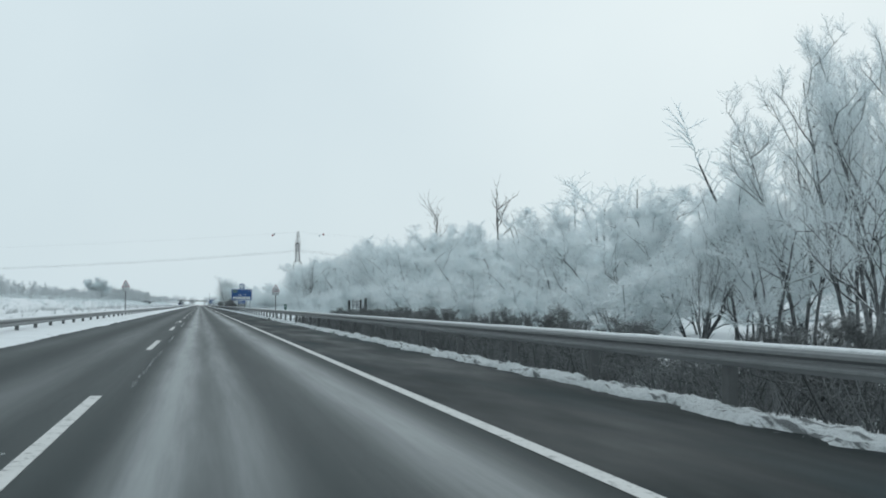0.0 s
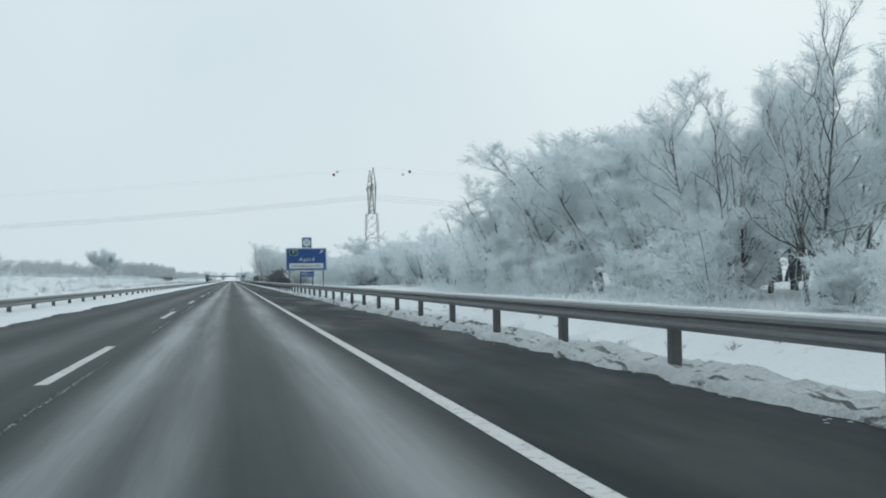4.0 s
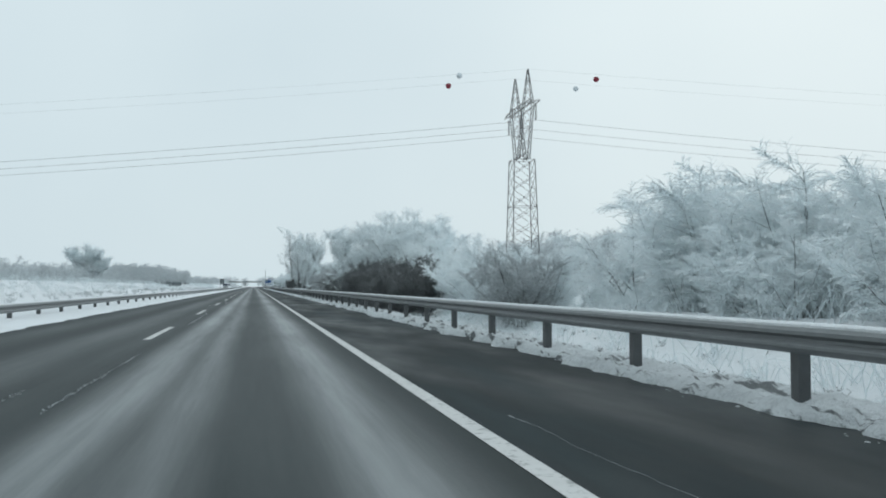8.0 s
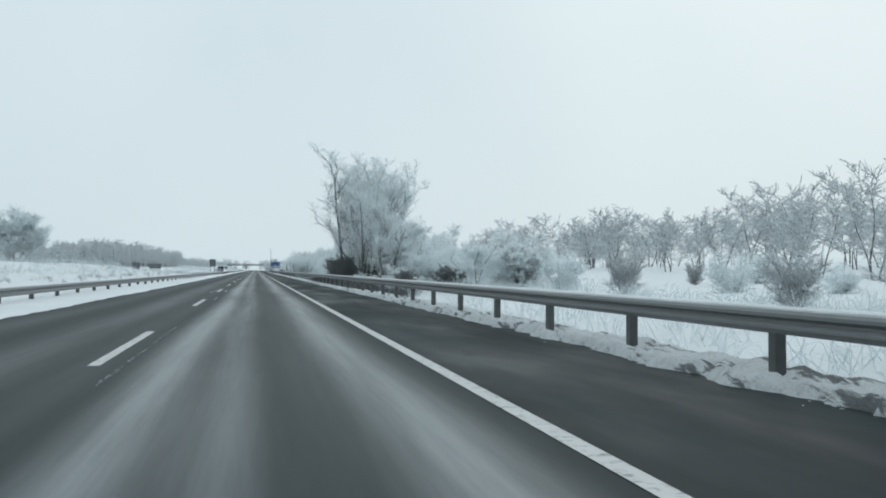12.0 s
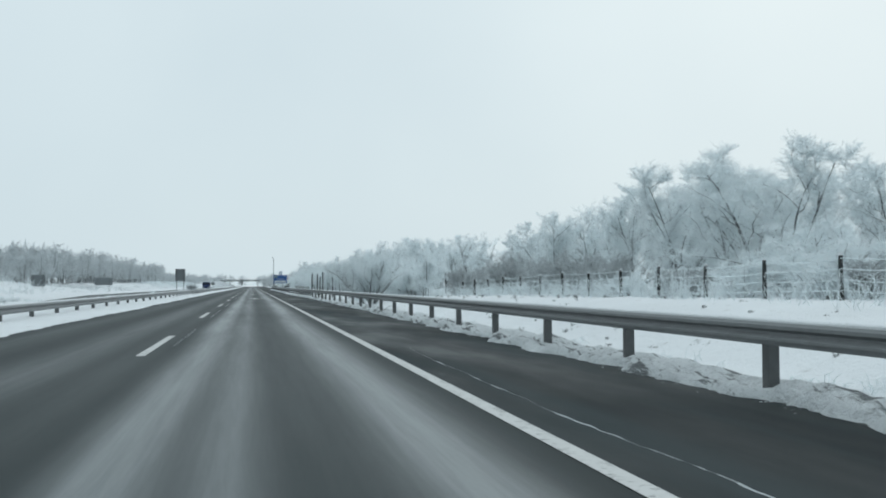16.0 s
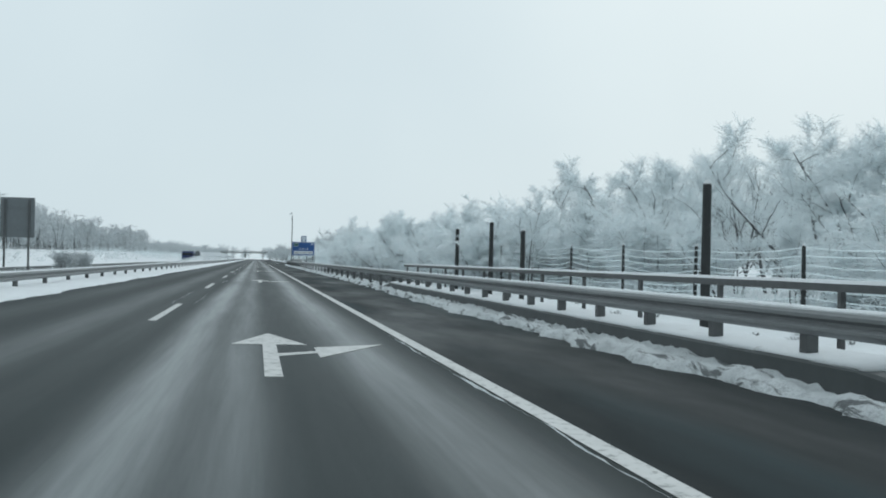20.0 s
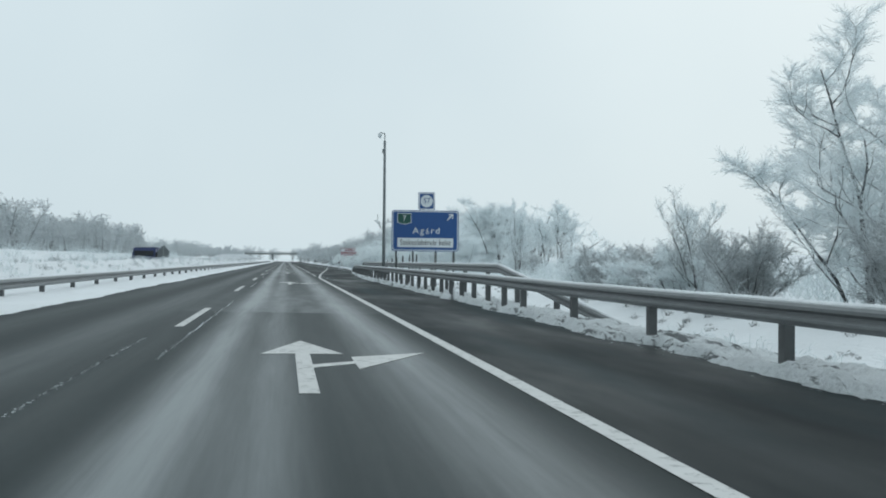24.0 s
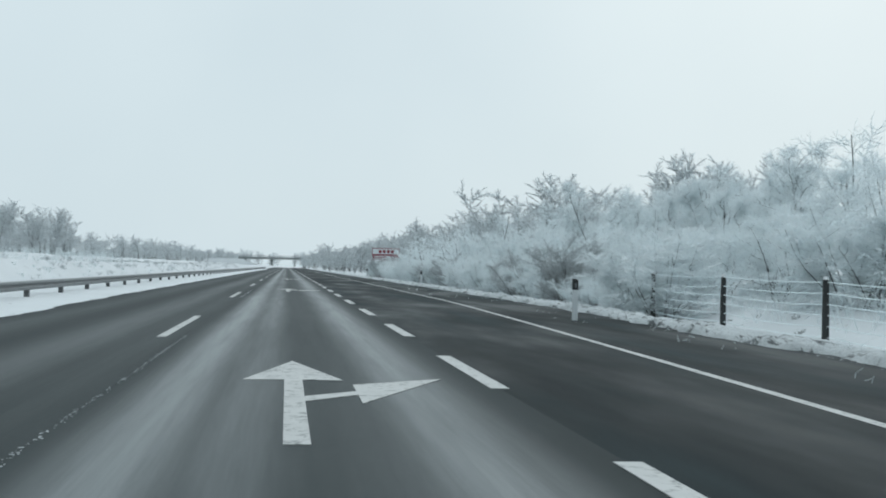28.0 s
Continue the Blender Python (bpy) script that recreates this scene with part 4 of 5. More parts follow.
zone(306, 362, 14, 34, 9.5, ["hoary", "bush"], 1.4, 2.4, "shrubs in the field")
# roadside group, then the fenced stretch
for x, y, h in ((6.2, 381.5, 10.2), (6.4, 379, 10.2), (7.6, 381.5, 9.4), (7.0, 375, 9.0), (6.2, 369.5, 7.6), (7.4, 366.5, 5.2), (8.6, 372, 6.8), (9.4, 363.5, 3.4), (8.8, 378, 9.2), (8.4, 384.0, 6.6)):
    plant("thin", x, y, h * (1.16 if y > 370 else 1.0), group="roadside trees")
zone(372, 384, 9.4, 11.5, 4.0, ["tall", "round"], 5.0, 6.2, "roadside trees")
plant("round", 8.0, 391.0, 5.6, group="roadside trees")
zone(374, 387, 5.7, 7.6, 2.1, ["dusk"], 2.0, 3.0, "dark hedge")
zone(352, 374, 5.8, 9.0, 2.8, ["dusk", "bush"], 1.0, 1.7, "dark undergrowth behind the guard rail")
zone(352, 380, 10.5, 16, 3.6, ["round", "bush"], 2.4, 3.8, "shrubs behind the roadside trees")
plant("round", 7.4, 395.0, 5.2)
plant("bush", 6.4, 399.0, 2.6)
plant("thin", 6.4, 408.6, 3.0)
zone(400, 436, 17, 24, 4.6, ["bush", "hoary", "bush"], 1.8, 2.8, "trees behind the fence")
zone(402, 446, 14.4, 16.4, 3.4, ["bush", "hoary"], 1.0, 1.7, "snowy scrub")
zone(436, 482, 19, 25, 4.6, ["round", "tall", "round"], 5.4, 6.8, "trees behind the fence")
zone(444, 486, 15.5, 18, 4.8, ["hoary"], 1.8, 2.8, "snowy scrub")
plant("spread", 6.5, 471.2, 4.3, girth=1.1)
plant("spread", 8.3, 490.0, 4.4)
plant("hoary", 8.2, 492.2, 3.5)
plant("hoary", 9.4, 493.8, 3.7)
plant("thin", 7.6, 486.0, 3.6)
plant("spread", 10.2, 494.5, 3.8)
plant("bush", 8.0, 481.0, 2.6)
zone(476, 496, 11.5, 15, 4.0, ["round", "bush"], 2.8, 4.0, "roadside trees")
zone(508, 560, 16.5, 25, 4.2, ["round", "thin", "tall"], 5.0, 6.6, "trees behind the fence")
zone(512, 566, 13.0, 15.5, 3.4, ["bush", "round"], 2.4, 3.8, "shrubs behind the fence")
plant("thin", 12.0, 502.8, 5.8)
plant("thin", 13.5, 513.0, 5.6)
plant("thin", 13.5, 516.4, 5.6)
zone(546, 588, 8.8, 13, 4.0, ["round", "bush", "tall"], 3.6, 4.8, "roadside trees")
plant("round", 9.6, 592.0, 5.8, group="roadside trees", girth=0.7)
plant("round", 10.6, 594.0, 5.4, group="roadside trees", girth=0.7)
plant("hoary", 8.9, 593.2, 2.6, group="roadside trees")
plant("hoary", 9.2, 590.0, 2.8, group="roadside trees")
zone(589, 600, 13.5, 18, 4.0, ["bush", "round"], 2.2, 3.2, "roadside trees")
zone(605, 621, 8.8, 12.5, 3.4, ["round", "round", "bush"], 3.6, 4.6, "roadside trees")
plant("thin", 12.0, 607.0, 5.8)
plant("tall", 11.0, 634.2, 6.8)
plant("round", 12.2, 637.0, 5.4)
plant("hoary", 9.6, 631.5, 2.4)
zone(638, 652, 9.4, 11.5, 2.6, ["hoary", "bush"], 1.5, 2.2, "snowy scrub")
plant("thin", 9.6, 641.0, 3.2)
plant("oval", 13.8, 681.0, 5.6, girth=0.62)
zone(640, 700, 16, 30, 7.5, ["bush", "hoary"], 1.4, 2.2, "snowy scrub")
# thicket beside the slip lane
zone(752, 850, 9.4, 11.0, 2.6, ["bush", "hoary", "bush"], 1.7, 2.9, "scrub beside the slip lane")
zone(698, 800, 13.0, 16, 3.0, ["bush", "bush", "round"], 2.6, 3.8, "frosted thicket")
zone(702, 800, 18, 24, 5.0, ["round", "tall"], 5.4, 7.0, "frosted thicket")
# across the median
plant("dome", -53, 521, 12.5, girth=1.3)
for x, y in ((-11.4, 556.5), (-11.6, 558.6), (-11.2, 561.0), (-11.7, 563.5)):
    plant("hoary", x, y, 0.95, group="snowed-in brush on the median")
far_woods("wood", "wood of frosted trees behind the verge", [
    (-20, 62, 22, 34, 6.5, 6.5, 8.5), (62, 160, 20, 36, 6.5, 6.4, 7.6), (752, 800, 30, 38, 7, 7.0, 9.0),
    (150, 205, 24, 40, 7.5, 5, 7.5), (470, 500, 27, 36, 6, 6, 7.5), (500, 560, 28, 40, 7, 5.0, 7.5), (560, 620, 24, 38, 7, 6.0, 8.0), (800, 912, 21, 25, 5, 4.0, 6.5)], CAKED, 11, 0.014, 0.8, 5)
far_woods("far_woods", "distant woods white with hoar frost", [
    (250, 330, 34, 60, 9, 5, 7.5), (330, 500, 42, 75, 9, 6, 9),
    (640, 720, 50, 75, 8, 3.5, 5.0), (922, 1080, 13, 19, 5, 4.0, 6.5), (800, 1080, 26, 44, 8, 7.5, 10.5),
    (1080, 1500, 14, 50, 13, 6, 10), (0, 480, -75, -46, 9, 3.0, 5.5), (480, 620, -75, -50, 7, 4, 7), (620, 960, -70, -46, 6.5, 6.0, 10.0), (960, 1330, -90, -46, 14, 5, 9), (1360, 1600, -90, -30, 16, 6, 10), (1650, 1720, -420, 420, 22, 8, 14)], PALE, 6, 0.034, 1.1, 8)
low_growth("weeds", "dry weeds and low scrub bent under snow", [
    (400, 800, -12.2, -9.8, 900, 0.12, 0.35), (-20, 535, -34, -26, 1125, 0.5, 1.3), (535, 680, -34, -26, 262, 0.2, 0.45), (680, 900, -34, -26, 487, 0.5, 1.3), (400, 470, 10, 17, 315, 0.4, 1.1), (494, 560, 8.5, 15, 270, 0.4, 1.0), (620, 720, 9, 22, 600, 0.5, 1.5),
    (-10, 800, 4.4, 6.5, 1125, 0.12, 0.4), (190, 240, 6, 9, 165, 0.4, 1.1), (700, 800, 10.5, 13, 315, 0.5, 1.2), (60, 150, 7.5, 10, 262, 0.4, 1.0), (300, 365, 6, 14, 315, 0.4, 1.0)], CAKED)
low_growth("median_brush", "grey dry brush sticking out of the snow on the median and the field", [
    (0, 440, -12.2, -10.4, 1000, 0.1, 0.34), (620, 900, -12.4, -10.0, 1100, 0.08, 0.3), (0, 700, -60, -26, 2200, 0.3, 1.0)], HOARY, 9)
low_growth("dark_undergrowth", "dark leafless undergrowth on the slope behind the guard rail", [
    (-8, 62, 3.7, 7.6, 1600, 0.35, 0.9), (242, 302, 4.0, 6.4, 1400, 0.4, 1.0), (350, 400, 3.8, 7.0, 1200, 0.35, 0.8), (563, 622, 5.0, 8.0, 500, 0.3, 0.8),
    (400, 480, 4.6, 12.5, 330, 0.06, 0.17), (492, 560, 5.6, 9.0, 160, 0.06, 0.18), (62, 240, 4.6, 8.0, 420, 0.06, 0.2), (625, 700, 4.8, 9.0, 260, 0.08, 0.22), (705, 800, 9.0, 11.0, 200, 0.06, 0.18)], DUSKY, 14)


for spare in UNUSED:
    for o in (*spare.children_recursive, spare):
        bpy.data.objects.remove(o)


# ---- road signs ----
def direction_sign(x0, x1, y, z0, z1, below):
    """Blue direction board with an exit-number board on top."""
    w, h = x1 - x0, z1 - z0
    th = base("direction_sign", pose(x0, y, 0), "blue motorway direction sign with white lettering on steel posts", "road sign")
    for f in ((0.07, 0.32, 0.66, 0.93) if not below else (0.08, 0.36, 0.66, 0.92)):
        part("post", Mesh().box(w * f - 0.05, w * f + 0.05, 0.06, 0.18, -0.6, z1 - 0.3), POSTSTEEL, th, "grey steel post")
    board = part("board", Mesh().plate(rounded(0, w, z0, z1, 0.14), 0.0, 0.05), BLUE, th, "blue board")
    ring = Mesh()
    o, i = rounded(0.04, w - 0.04, z0 + 0.04, z1 - 0.04, 0.12), rounded(0.085, w - 0.085, z0 + 0.085, z1 - 0.085, 0.1)
    k = len(o)
    ring.v += [(a, -0.004, b) for a, b in o] + [(a, -0.004, b) for a, b in i]
    ring.f += [(j, (j + 1) % k, k + (j + 1) % k, k + j) for j in range(k)]
    part("border", ring, WHITE, board, "white border line")
    # road number shield
    sw, sx, sz = w * 0.19, w * 0.09, z0 + h * 0.69
    sh = h * 0.22
    part("shield_edge", Mesh().plate([(sx - 0.03, sz), (sx + sw / 2, sz - 0.09), (sx + sw + 0.03, sz), (sx + sw + 0.03, sz + sh + 0.03), (sx - 0.03, sz + sh + 0.03)], -0.008, -0.001), WHITE, board)
    part("shield", Mesh().plate([(sx, sz + 0.02), (sx + sw / 2, sz - 0.06), (sx + sw, sz + 0.02), (sx + sw, sz + sh), (sx, sz + sh)], -0.012, -0.002), GREEN, board, "green road number shield")
    words("number", "7", h * 0.18, sx + sw / 2, sz + sh * 0.48, -0.016, WHITE, board)
    # slanting arrow
    ax, az, s = w * 0.87, z0 + h * 0.84, h * 0.085
    c = math.sqrt(0.5)
    poly = [(-1.15, -0.16), (0.75, -0.16), (0.1, -0.75), (0.32, -0.97), (1.3, 0.0), (0.32, 0.97), (0.1, 0.75), (0.75, 0.16), (-1.15, 0.16)]
    part("arrow", Mesh().plate([(ax + s * c * (p - q), az + s * c * (p + q)) for p, q in poly], -0.008, -0.001), WHITE, board)
    words("place_name", "Ag\u00e1rd", h * 0.215, w * 0.515, z0 + h * 0.5, -0.008, WHITE, board, 1.05, "", 1.28)
    part("panel", Mesh().plate(rounded(w * 0.085, w * 0.92, z0 + h * 0.1, z0 + h * 0.325, 0.03), -0.008, -0.001), WHITE, board, "white panel")
    words("place_name", "Sz\u00e9kesfeh\u00e9rv\u00e1r kelet", h * 0.19, w * 0.503, z0 + h * 0.212, -0.014, BLACK, board, 0.74, "", 1.06)
    # exit number on top
    ew = w * 0.245
    ex = w * 0.515 - ew / 2
    e0, e1 = z1 + 0.03, z1 + 0.03 + ew * 1.06
    top = part("exit_board", Mesh().plate(rounded(ex, ex + ew, e0, e1, 0.05), 0.0, 0.05), BLUE, th, "small blue exit number board")
    o, i = rounded(ex + 0.02, ex + ew - 0.02, e0 + 0.02, e1 - 0.02, 0.05), rounded(ex + 0.07, ex + ew - 0.07, e0 + 0.07, e1 - 0.07, 0.04)
    ring = Mesh()
    ring.v += [(a, -0.004, b) for a, b in o] + [(a, -0.004, b) for a, b in i]
    ring.f += [(j, (j + 1) % k, k + (j + 1) % k, k + j) for j in range(k)]
    part("border", ring, WHITE, top)
    cx, cz, r = ex + ew / 2, (e0 + e1) / 2, ew * 0.375
    part("disc", Mesh().plate([(cx + r * math.cos(2 * math.pi * j / 32), cz + r * math.sin(2 * math.pi * j / 32)) for j in range(32)], -0.008, -0.001), WHITE, top, "white disc")
    words("exit_number", "57", ew * 0.46, cx, cz, -0.014, BLUE, top, 0.9)
    if below:
        bw, bh = w * 0.36, h * 0.27
        bx, b1 = w * 0.515 - bw / 2, z0 - 0.05
        low = part("distance_board", Mesh().plate(rounded(bx, bx + bw, b1 - bh, b1, 0.05), 0.0, 0.05), BLUE, th, "small blue distance board")
        o, i = rounded(bx + 0.02, bx + bw - 0.02, b1 - bh + 0.02, b1 - 0.02, 0.05), rounded(bx + 0.05, bx + bw - 0.05, b1 - bh + 0.05, b1 - 0.05, 0.04)
        ring = Mesh()
        ring.v += [(a, -0.004, b) for a, b in o] + [(a, -0.004, b) for a, b in i]
        ring.f += [(j, (j + 1) % k, k + (j + 1) % k, k + j) for j in range(k)]
        part("border", ring, WHITE, low)
        words("distance", "500 m", bh * 0.72, bx + bw / 2, b1 - bh / 2, -0.008, WHITE, low, 0.95)
    return th


direction_sign(3.54, 7.66, 198.8, 1.98, 4.28, True)
direction_sign(3.52, 7.18, 667.1, 1.65, 3.87, False)


def deer_sign(x, y, zt, s=1.0):
    th = base("warning_sign", pose(x, y, 0), "red-edged triangular deer warning sign above a small white plate", "road sign", "deer warning signs")
    a = 0.72 * s
    h = a * 0.9
    part("post", Mesh().tube((0, 0.05, -0.6), (0, 0.05, zt - 0.1), 0.035, 0.035, 8), POSTSTEEL, th, "grey steel post")

    def tri(k, y0, y1):
        c = zt - h * 0.62
        return Mesh().plate([(-a / 2 * k, c - h * 0.38 * k), (a / 2 * k, c - h * 0.38 * k), (0, c + h * 0.62 * k)], y0, y1)
    bd = part("triangle", tri(1.0, 0.0, 0.03), RED, th, "red triangular border")
    part("field", tri(0.76, -0.006, 0.0), WHITE, bd, "white field")
    c = zt - h * 0.66
    deer = [(-0.30, 0.28), (-0.20, 0.16), (-0.06, 0.05), (0.10, 0.0), (0.22, -0.02), (0.34, -0.14), (0.42, -0.28), (0.28, -0.18), (0.14, -0.14),
            (0.0, -0.12), (-0.12, -0.16), (-0.30, -0.12), (-0.2, -0.06), (-0.16, 0.04), (-0.26, 0.14)]
    part("deer", Mesh().plate([(p * a * 0.62, c + q * a * 0.62) for p, q in deer], -0.012, -0.006), BLACK, bd, "black leaping deer silhouette")
    z1 = zt - h - 0.03
    pl = part("plate", Mesh().plate(rounded(-0.30 * s, 0.30 * s, z1 - 0.30 * s, z1, 0.03), 0.0, 0.02), BLACK, th, "small plate with a black edge")
    part("plate_face", Mesh().plate(rounded(-0.28 * s, 0.28 * s, z1 - 0.28 * s, z1 - 0.02, 0.02), -0.005, 0.0), WHITE, pl, "white face")
    words("distance", "4 km", 0.17 * s, 0, z1 - 0.16 * s, -0.01, BLACK, pl)
    for sx in (-0.22, 0.22):
        part("arrow", Mesh().plate([(sx * s - 0.012, z1 - 0.25 * s), (sx * s + 0.012, z1 - 0.25 * s), (sx * s + 0.012, z1 - 0.11 * s), (sx * s + 0.035, z1 - 0.11 * s), (sx * s, z1 - 0.05 * s),
                                    (sx * s - 0.035, z1 - 0.11 * s), (sx * s - 0.012, z1 - 0.11 * s)], -0.01, -0.005), BLACK, pl)
    return th


deer_sign(4.05, 84.5, 2.98)
deer_sign(-8.95, 84.9, 3.25)


def mast(x, y, z1):
    th = base("camera_mast", pose(x, y, 0), "tall grey steel mast with a small dome camera", "mast")
    part("pole", Mesh().tube((0, 0, -0.5), (0, 0, z1), 0.105, 0.075, 10), GREYPAINT, th, smooth=True)
    part("bracket", Mesh().tube((0, 0, z1), (0, 0, z1 + 0.45), 0.03, 0.03, 6).tube((0, 0, z1 + 0.44), (-0.28, 0, z1 + 0.5), 0.025, 0.025, 6).tube((-0.28, 0, z1 + 0.5), (-0.3, 0, z1 + 0.4), 0.025, 0.025, 6), GREYPAINT, th)
    part("camera_dome", Mesh().tube((-0.3, 0, z1 + 0.42), (-0.3, 0, z1 + 0.25), 0.12, 0.12, 10).tube((-0.3, 0, z1 + 0.25), (-0.3, 0, z1 + 0.15), 0.12, 0.05, 10), WHITE, th, "white dome camera")
    part("box", Mesh().box(-0.14, -0.06, -0.1, 0.1, z1 - 0.75, z1 - 0.5), GREYPAINT, th)


mast(3.72, 673.4, 8.35)


def guidance_post(x, y):
    th = base("delineator", pose(x, y, -0.12), "white roadside delineator post with a black band", "delineator", "delineator posts")
    part("post", Mesh().plate([(-0.06, 0), (0.06, 0), (0.06, 1.08), (-0.06, 1.14)], -0.04, 0.05), WHITE, th)
    part("band", Mesh().plate([(-0.064, 0.78), (0.064, 0.78), (0.064, 1.02), (-0.064, 1.05)], -0.044, 0.054), BLACK, th, "black band")
    part("reflector", Mesh().plate([(-0.02, 0.83), (0.02, 0.83), (0.02, 0.95), (-0.02, 0.95)], -0.05, -0.044), GREYPAINT, th, "small dull reflector")


for y in (746.5, 794.0, 842.4, 890.0):
    guidance_post(4.92 if y < 760 else 7.6, y)


def km_sign(x, y):
    th = base("kilometre_sign", pose(x, y, 0), "small green kilometre marker with white numerals on a post", "road sign")
    part("post", Mesh().tube((0, 0.03, -0.5), (0, 0.03, 1.1), 0.03, 0.03, 8), POSTSTEEL, th)
    b = part("board", Mesh().plate(rounded(-0.125, 0.125, 0.72, 1.2, 0.03), 0.0, 0.02), GREEN, th, "green board")
    words("numerals", "55", 0.24, 0, 1.03, -0.006, WHITE, b, 0.85)


km_sign(4.78, 82.6)


def blank_board(x0, x1, y, z0, z1):
    """A sign of the opposite direction, seen from behind."""
    th = base("sign_back", pose(x0, y, 0.1), "grey back of a road sign on two posts", "road sign", "sign backs")
    w = x1 - x0
    part("board", Mesh().plate(rounded(0, w, z0, z1, 0.05), -0.02, 0.02), GREYPAINT, th)
    for f in (0.14, 0.84):
        part("post", Mesh().box(w * f - 0.04, w * f + 0.04, -0.1, -0.02, -0.3, z1 - 0.1), POSTSTEEL, th)
    for f in (0.25, 0.75):
        part("rib", Mesh().box(0.03, w - 0.03, -0.05, -0.02, z0 + (z1 - z0) * f - 0.03, z0 + (z1 - z0) * f + 0.03), GREYPAINT, th)


blank_board(-13.45, -11.98, 552.6, 1.75, 3.55)

blank_board(-35.0, -31.4, 619.5, 1.2, 2.75)
blank_board(-30.3, -28.6, 535.0, 1.0, 2.5)


peak = base("sign_back", pose(-14.06, 715.1, -0.5), "grey back of a pointed road sign on one post", "road sign", "sign backs")
part("board", Mesh().plate([(-0.52, 1.75), (0.52, 1.75), (0.58, 2.35), (0.0, 3.0), (-0.58, 2.35)], 0.0, 0.03), GREYPAINT, peak)
part("post", Mesh().box(-0.04, 0.04, -0.08, 0.0, -0.4, 2.95), CONCRETE, peak, "pale steel post")


# ---- fences ----
def fence(label, points, top, strands, thick=0.055, foot=-0.6, sag=0.05, group="wire fences"):
    """Leaning wooden posts at (x, y) points with frosted wires between them."""
    x0, y0 = points[0]
    th = base("wire_fence", pose(x0, y0, 0), label, "fence", group)
    rng = random.Random(int(y0))
    g = [ground_z(x, y) for x, y in points]
    for i, (x, y) in enumerate(points):
        lean = rng.uniform(-0.07, 0.07)
        t = top + rng.uniform(-0.09, 0.09)
        u, o = x - x0, y - y0
        ms = Mesh().tube((u, o, g[i] + foot), (u + lean * 0.4, o + lean, g[i] + 0.5 * top), thick * 1.1, thick, 7)
        ms.tube((u + lean * 0.4, o + lean, g[i] + 0.5 * top), (u + lean, o + 1.6 * lean, g[i] + t), thick, thick * 0.85, 7)
        post = part("post", ms, WOOD, th, "dark wooden post")
        part("snow_cap", Mesh().tube((u + lean, o + 1.6 * lean, g[i] + t - 0.01), (u + lean, o + 1.6 * lean, g[i] + t + 0.06), thick * 0.95, thick * 0.5, 7), SNOW, post)
    for k in range(strands):
        f = 0.18 + 0.76 * k / max(1, strands - 1)
        ms, line = Mesh(), []
        for i in range(len(points) - 1):
            a = Vector((points[i][0] - x0, points[i][1] - y0 - 0.05, g[i] + top * f))
            b = Vector((points[i + 1][0] - x0, points[i + 1][1] - y0 - 0.05, g[i + 1] + top * f))
            dip = sag * (0.4 + rng.random())
            line += [a.lerp(b, q / 4) - Vector((0, 0, dip * q * (1 - q / 4))) for q in range(5 if i == len(points) - 2 else 4)]
        for q, p in enumerate(line):
            d = line[min(q + 1, len(line) - 1)] - line[max(q - 1, 0)]
            w = Vector((d.y, -d.x, 0)).normalized() * 0.011
            ms.v += [tuple(p + w), (p.x, p.y, p.z + 0.013), tuple(p - w), (p.x, p.y, p.z - 0.009)]
        ms.f += [(4 * q + g, 4 * q + (g + 1) % 4, 4 * q + 4 + (g + 1) % 4, 4 * q + 4 + g) for q in range(len(line) - 1) for g in range(4)]
        part("wire", ms, CAKED, th, "frosted wire")
    return th


fence("low wooden post and wire fence in the snow", [(13.05, 402.2 + 3.95 * k) for k in range(18)], 1.1, 4, 0.07)
fence("wooden post and wire fence beside the slip lane", [(9.0, 698.6 + 4.85 * k) for k in range(12)], 1.5, 6, 0.075)
fence("tall frosted wire fence on wooden posts", [(9.2, 519.0 + 5.2 * k) for k in range(7)], 1.85, 9, 0.05, sag=0.12)
fence("tall frosted wire fence leading away from the road", [(4.75, 514.0), (6.8, 509.9), (10.6, 508.0), (14.6, 507.0), (19.0, 506.0)], 2.25, 9, 0.075, sag=0.14)
for x, y, h in ((6.6, 523.4, 2.75), (4.75, 514.2, 2.5), (7.3, 544.5, 2.75), (6.8, 549.0, 2.6), (7.4, 540.0, 2.3)):
    th = base("timber_post", pose(x, y, 0), "thick dark timber post with snow on its top", "post", "timber posts")
    girth = 0.6 if y == 514.2 else 1.0
    part("shaft", Mesh().tube((0, 0, ground_z(x, y) - 0.5), (0.03, 0.02, h), 0.10 * girth, 0.085 * girth, 9), WOOD, th)
    part("snow_cap", Mesh().tube((0.03, 0.02, h - 0.01), (0.03, 0.02, h + 0.07), 0.088 * girth, 0.04 * girth, 9), SNOW, th)
    if y == 514.2:
        part("brace", Mesh().tube((0.05, -0.1, 1.2), (0.9, -1.7, ground_z(5.6, 512.5) - 0.1), 0.05, 0.05, 7), WOOD, th, "slanting timber brace")


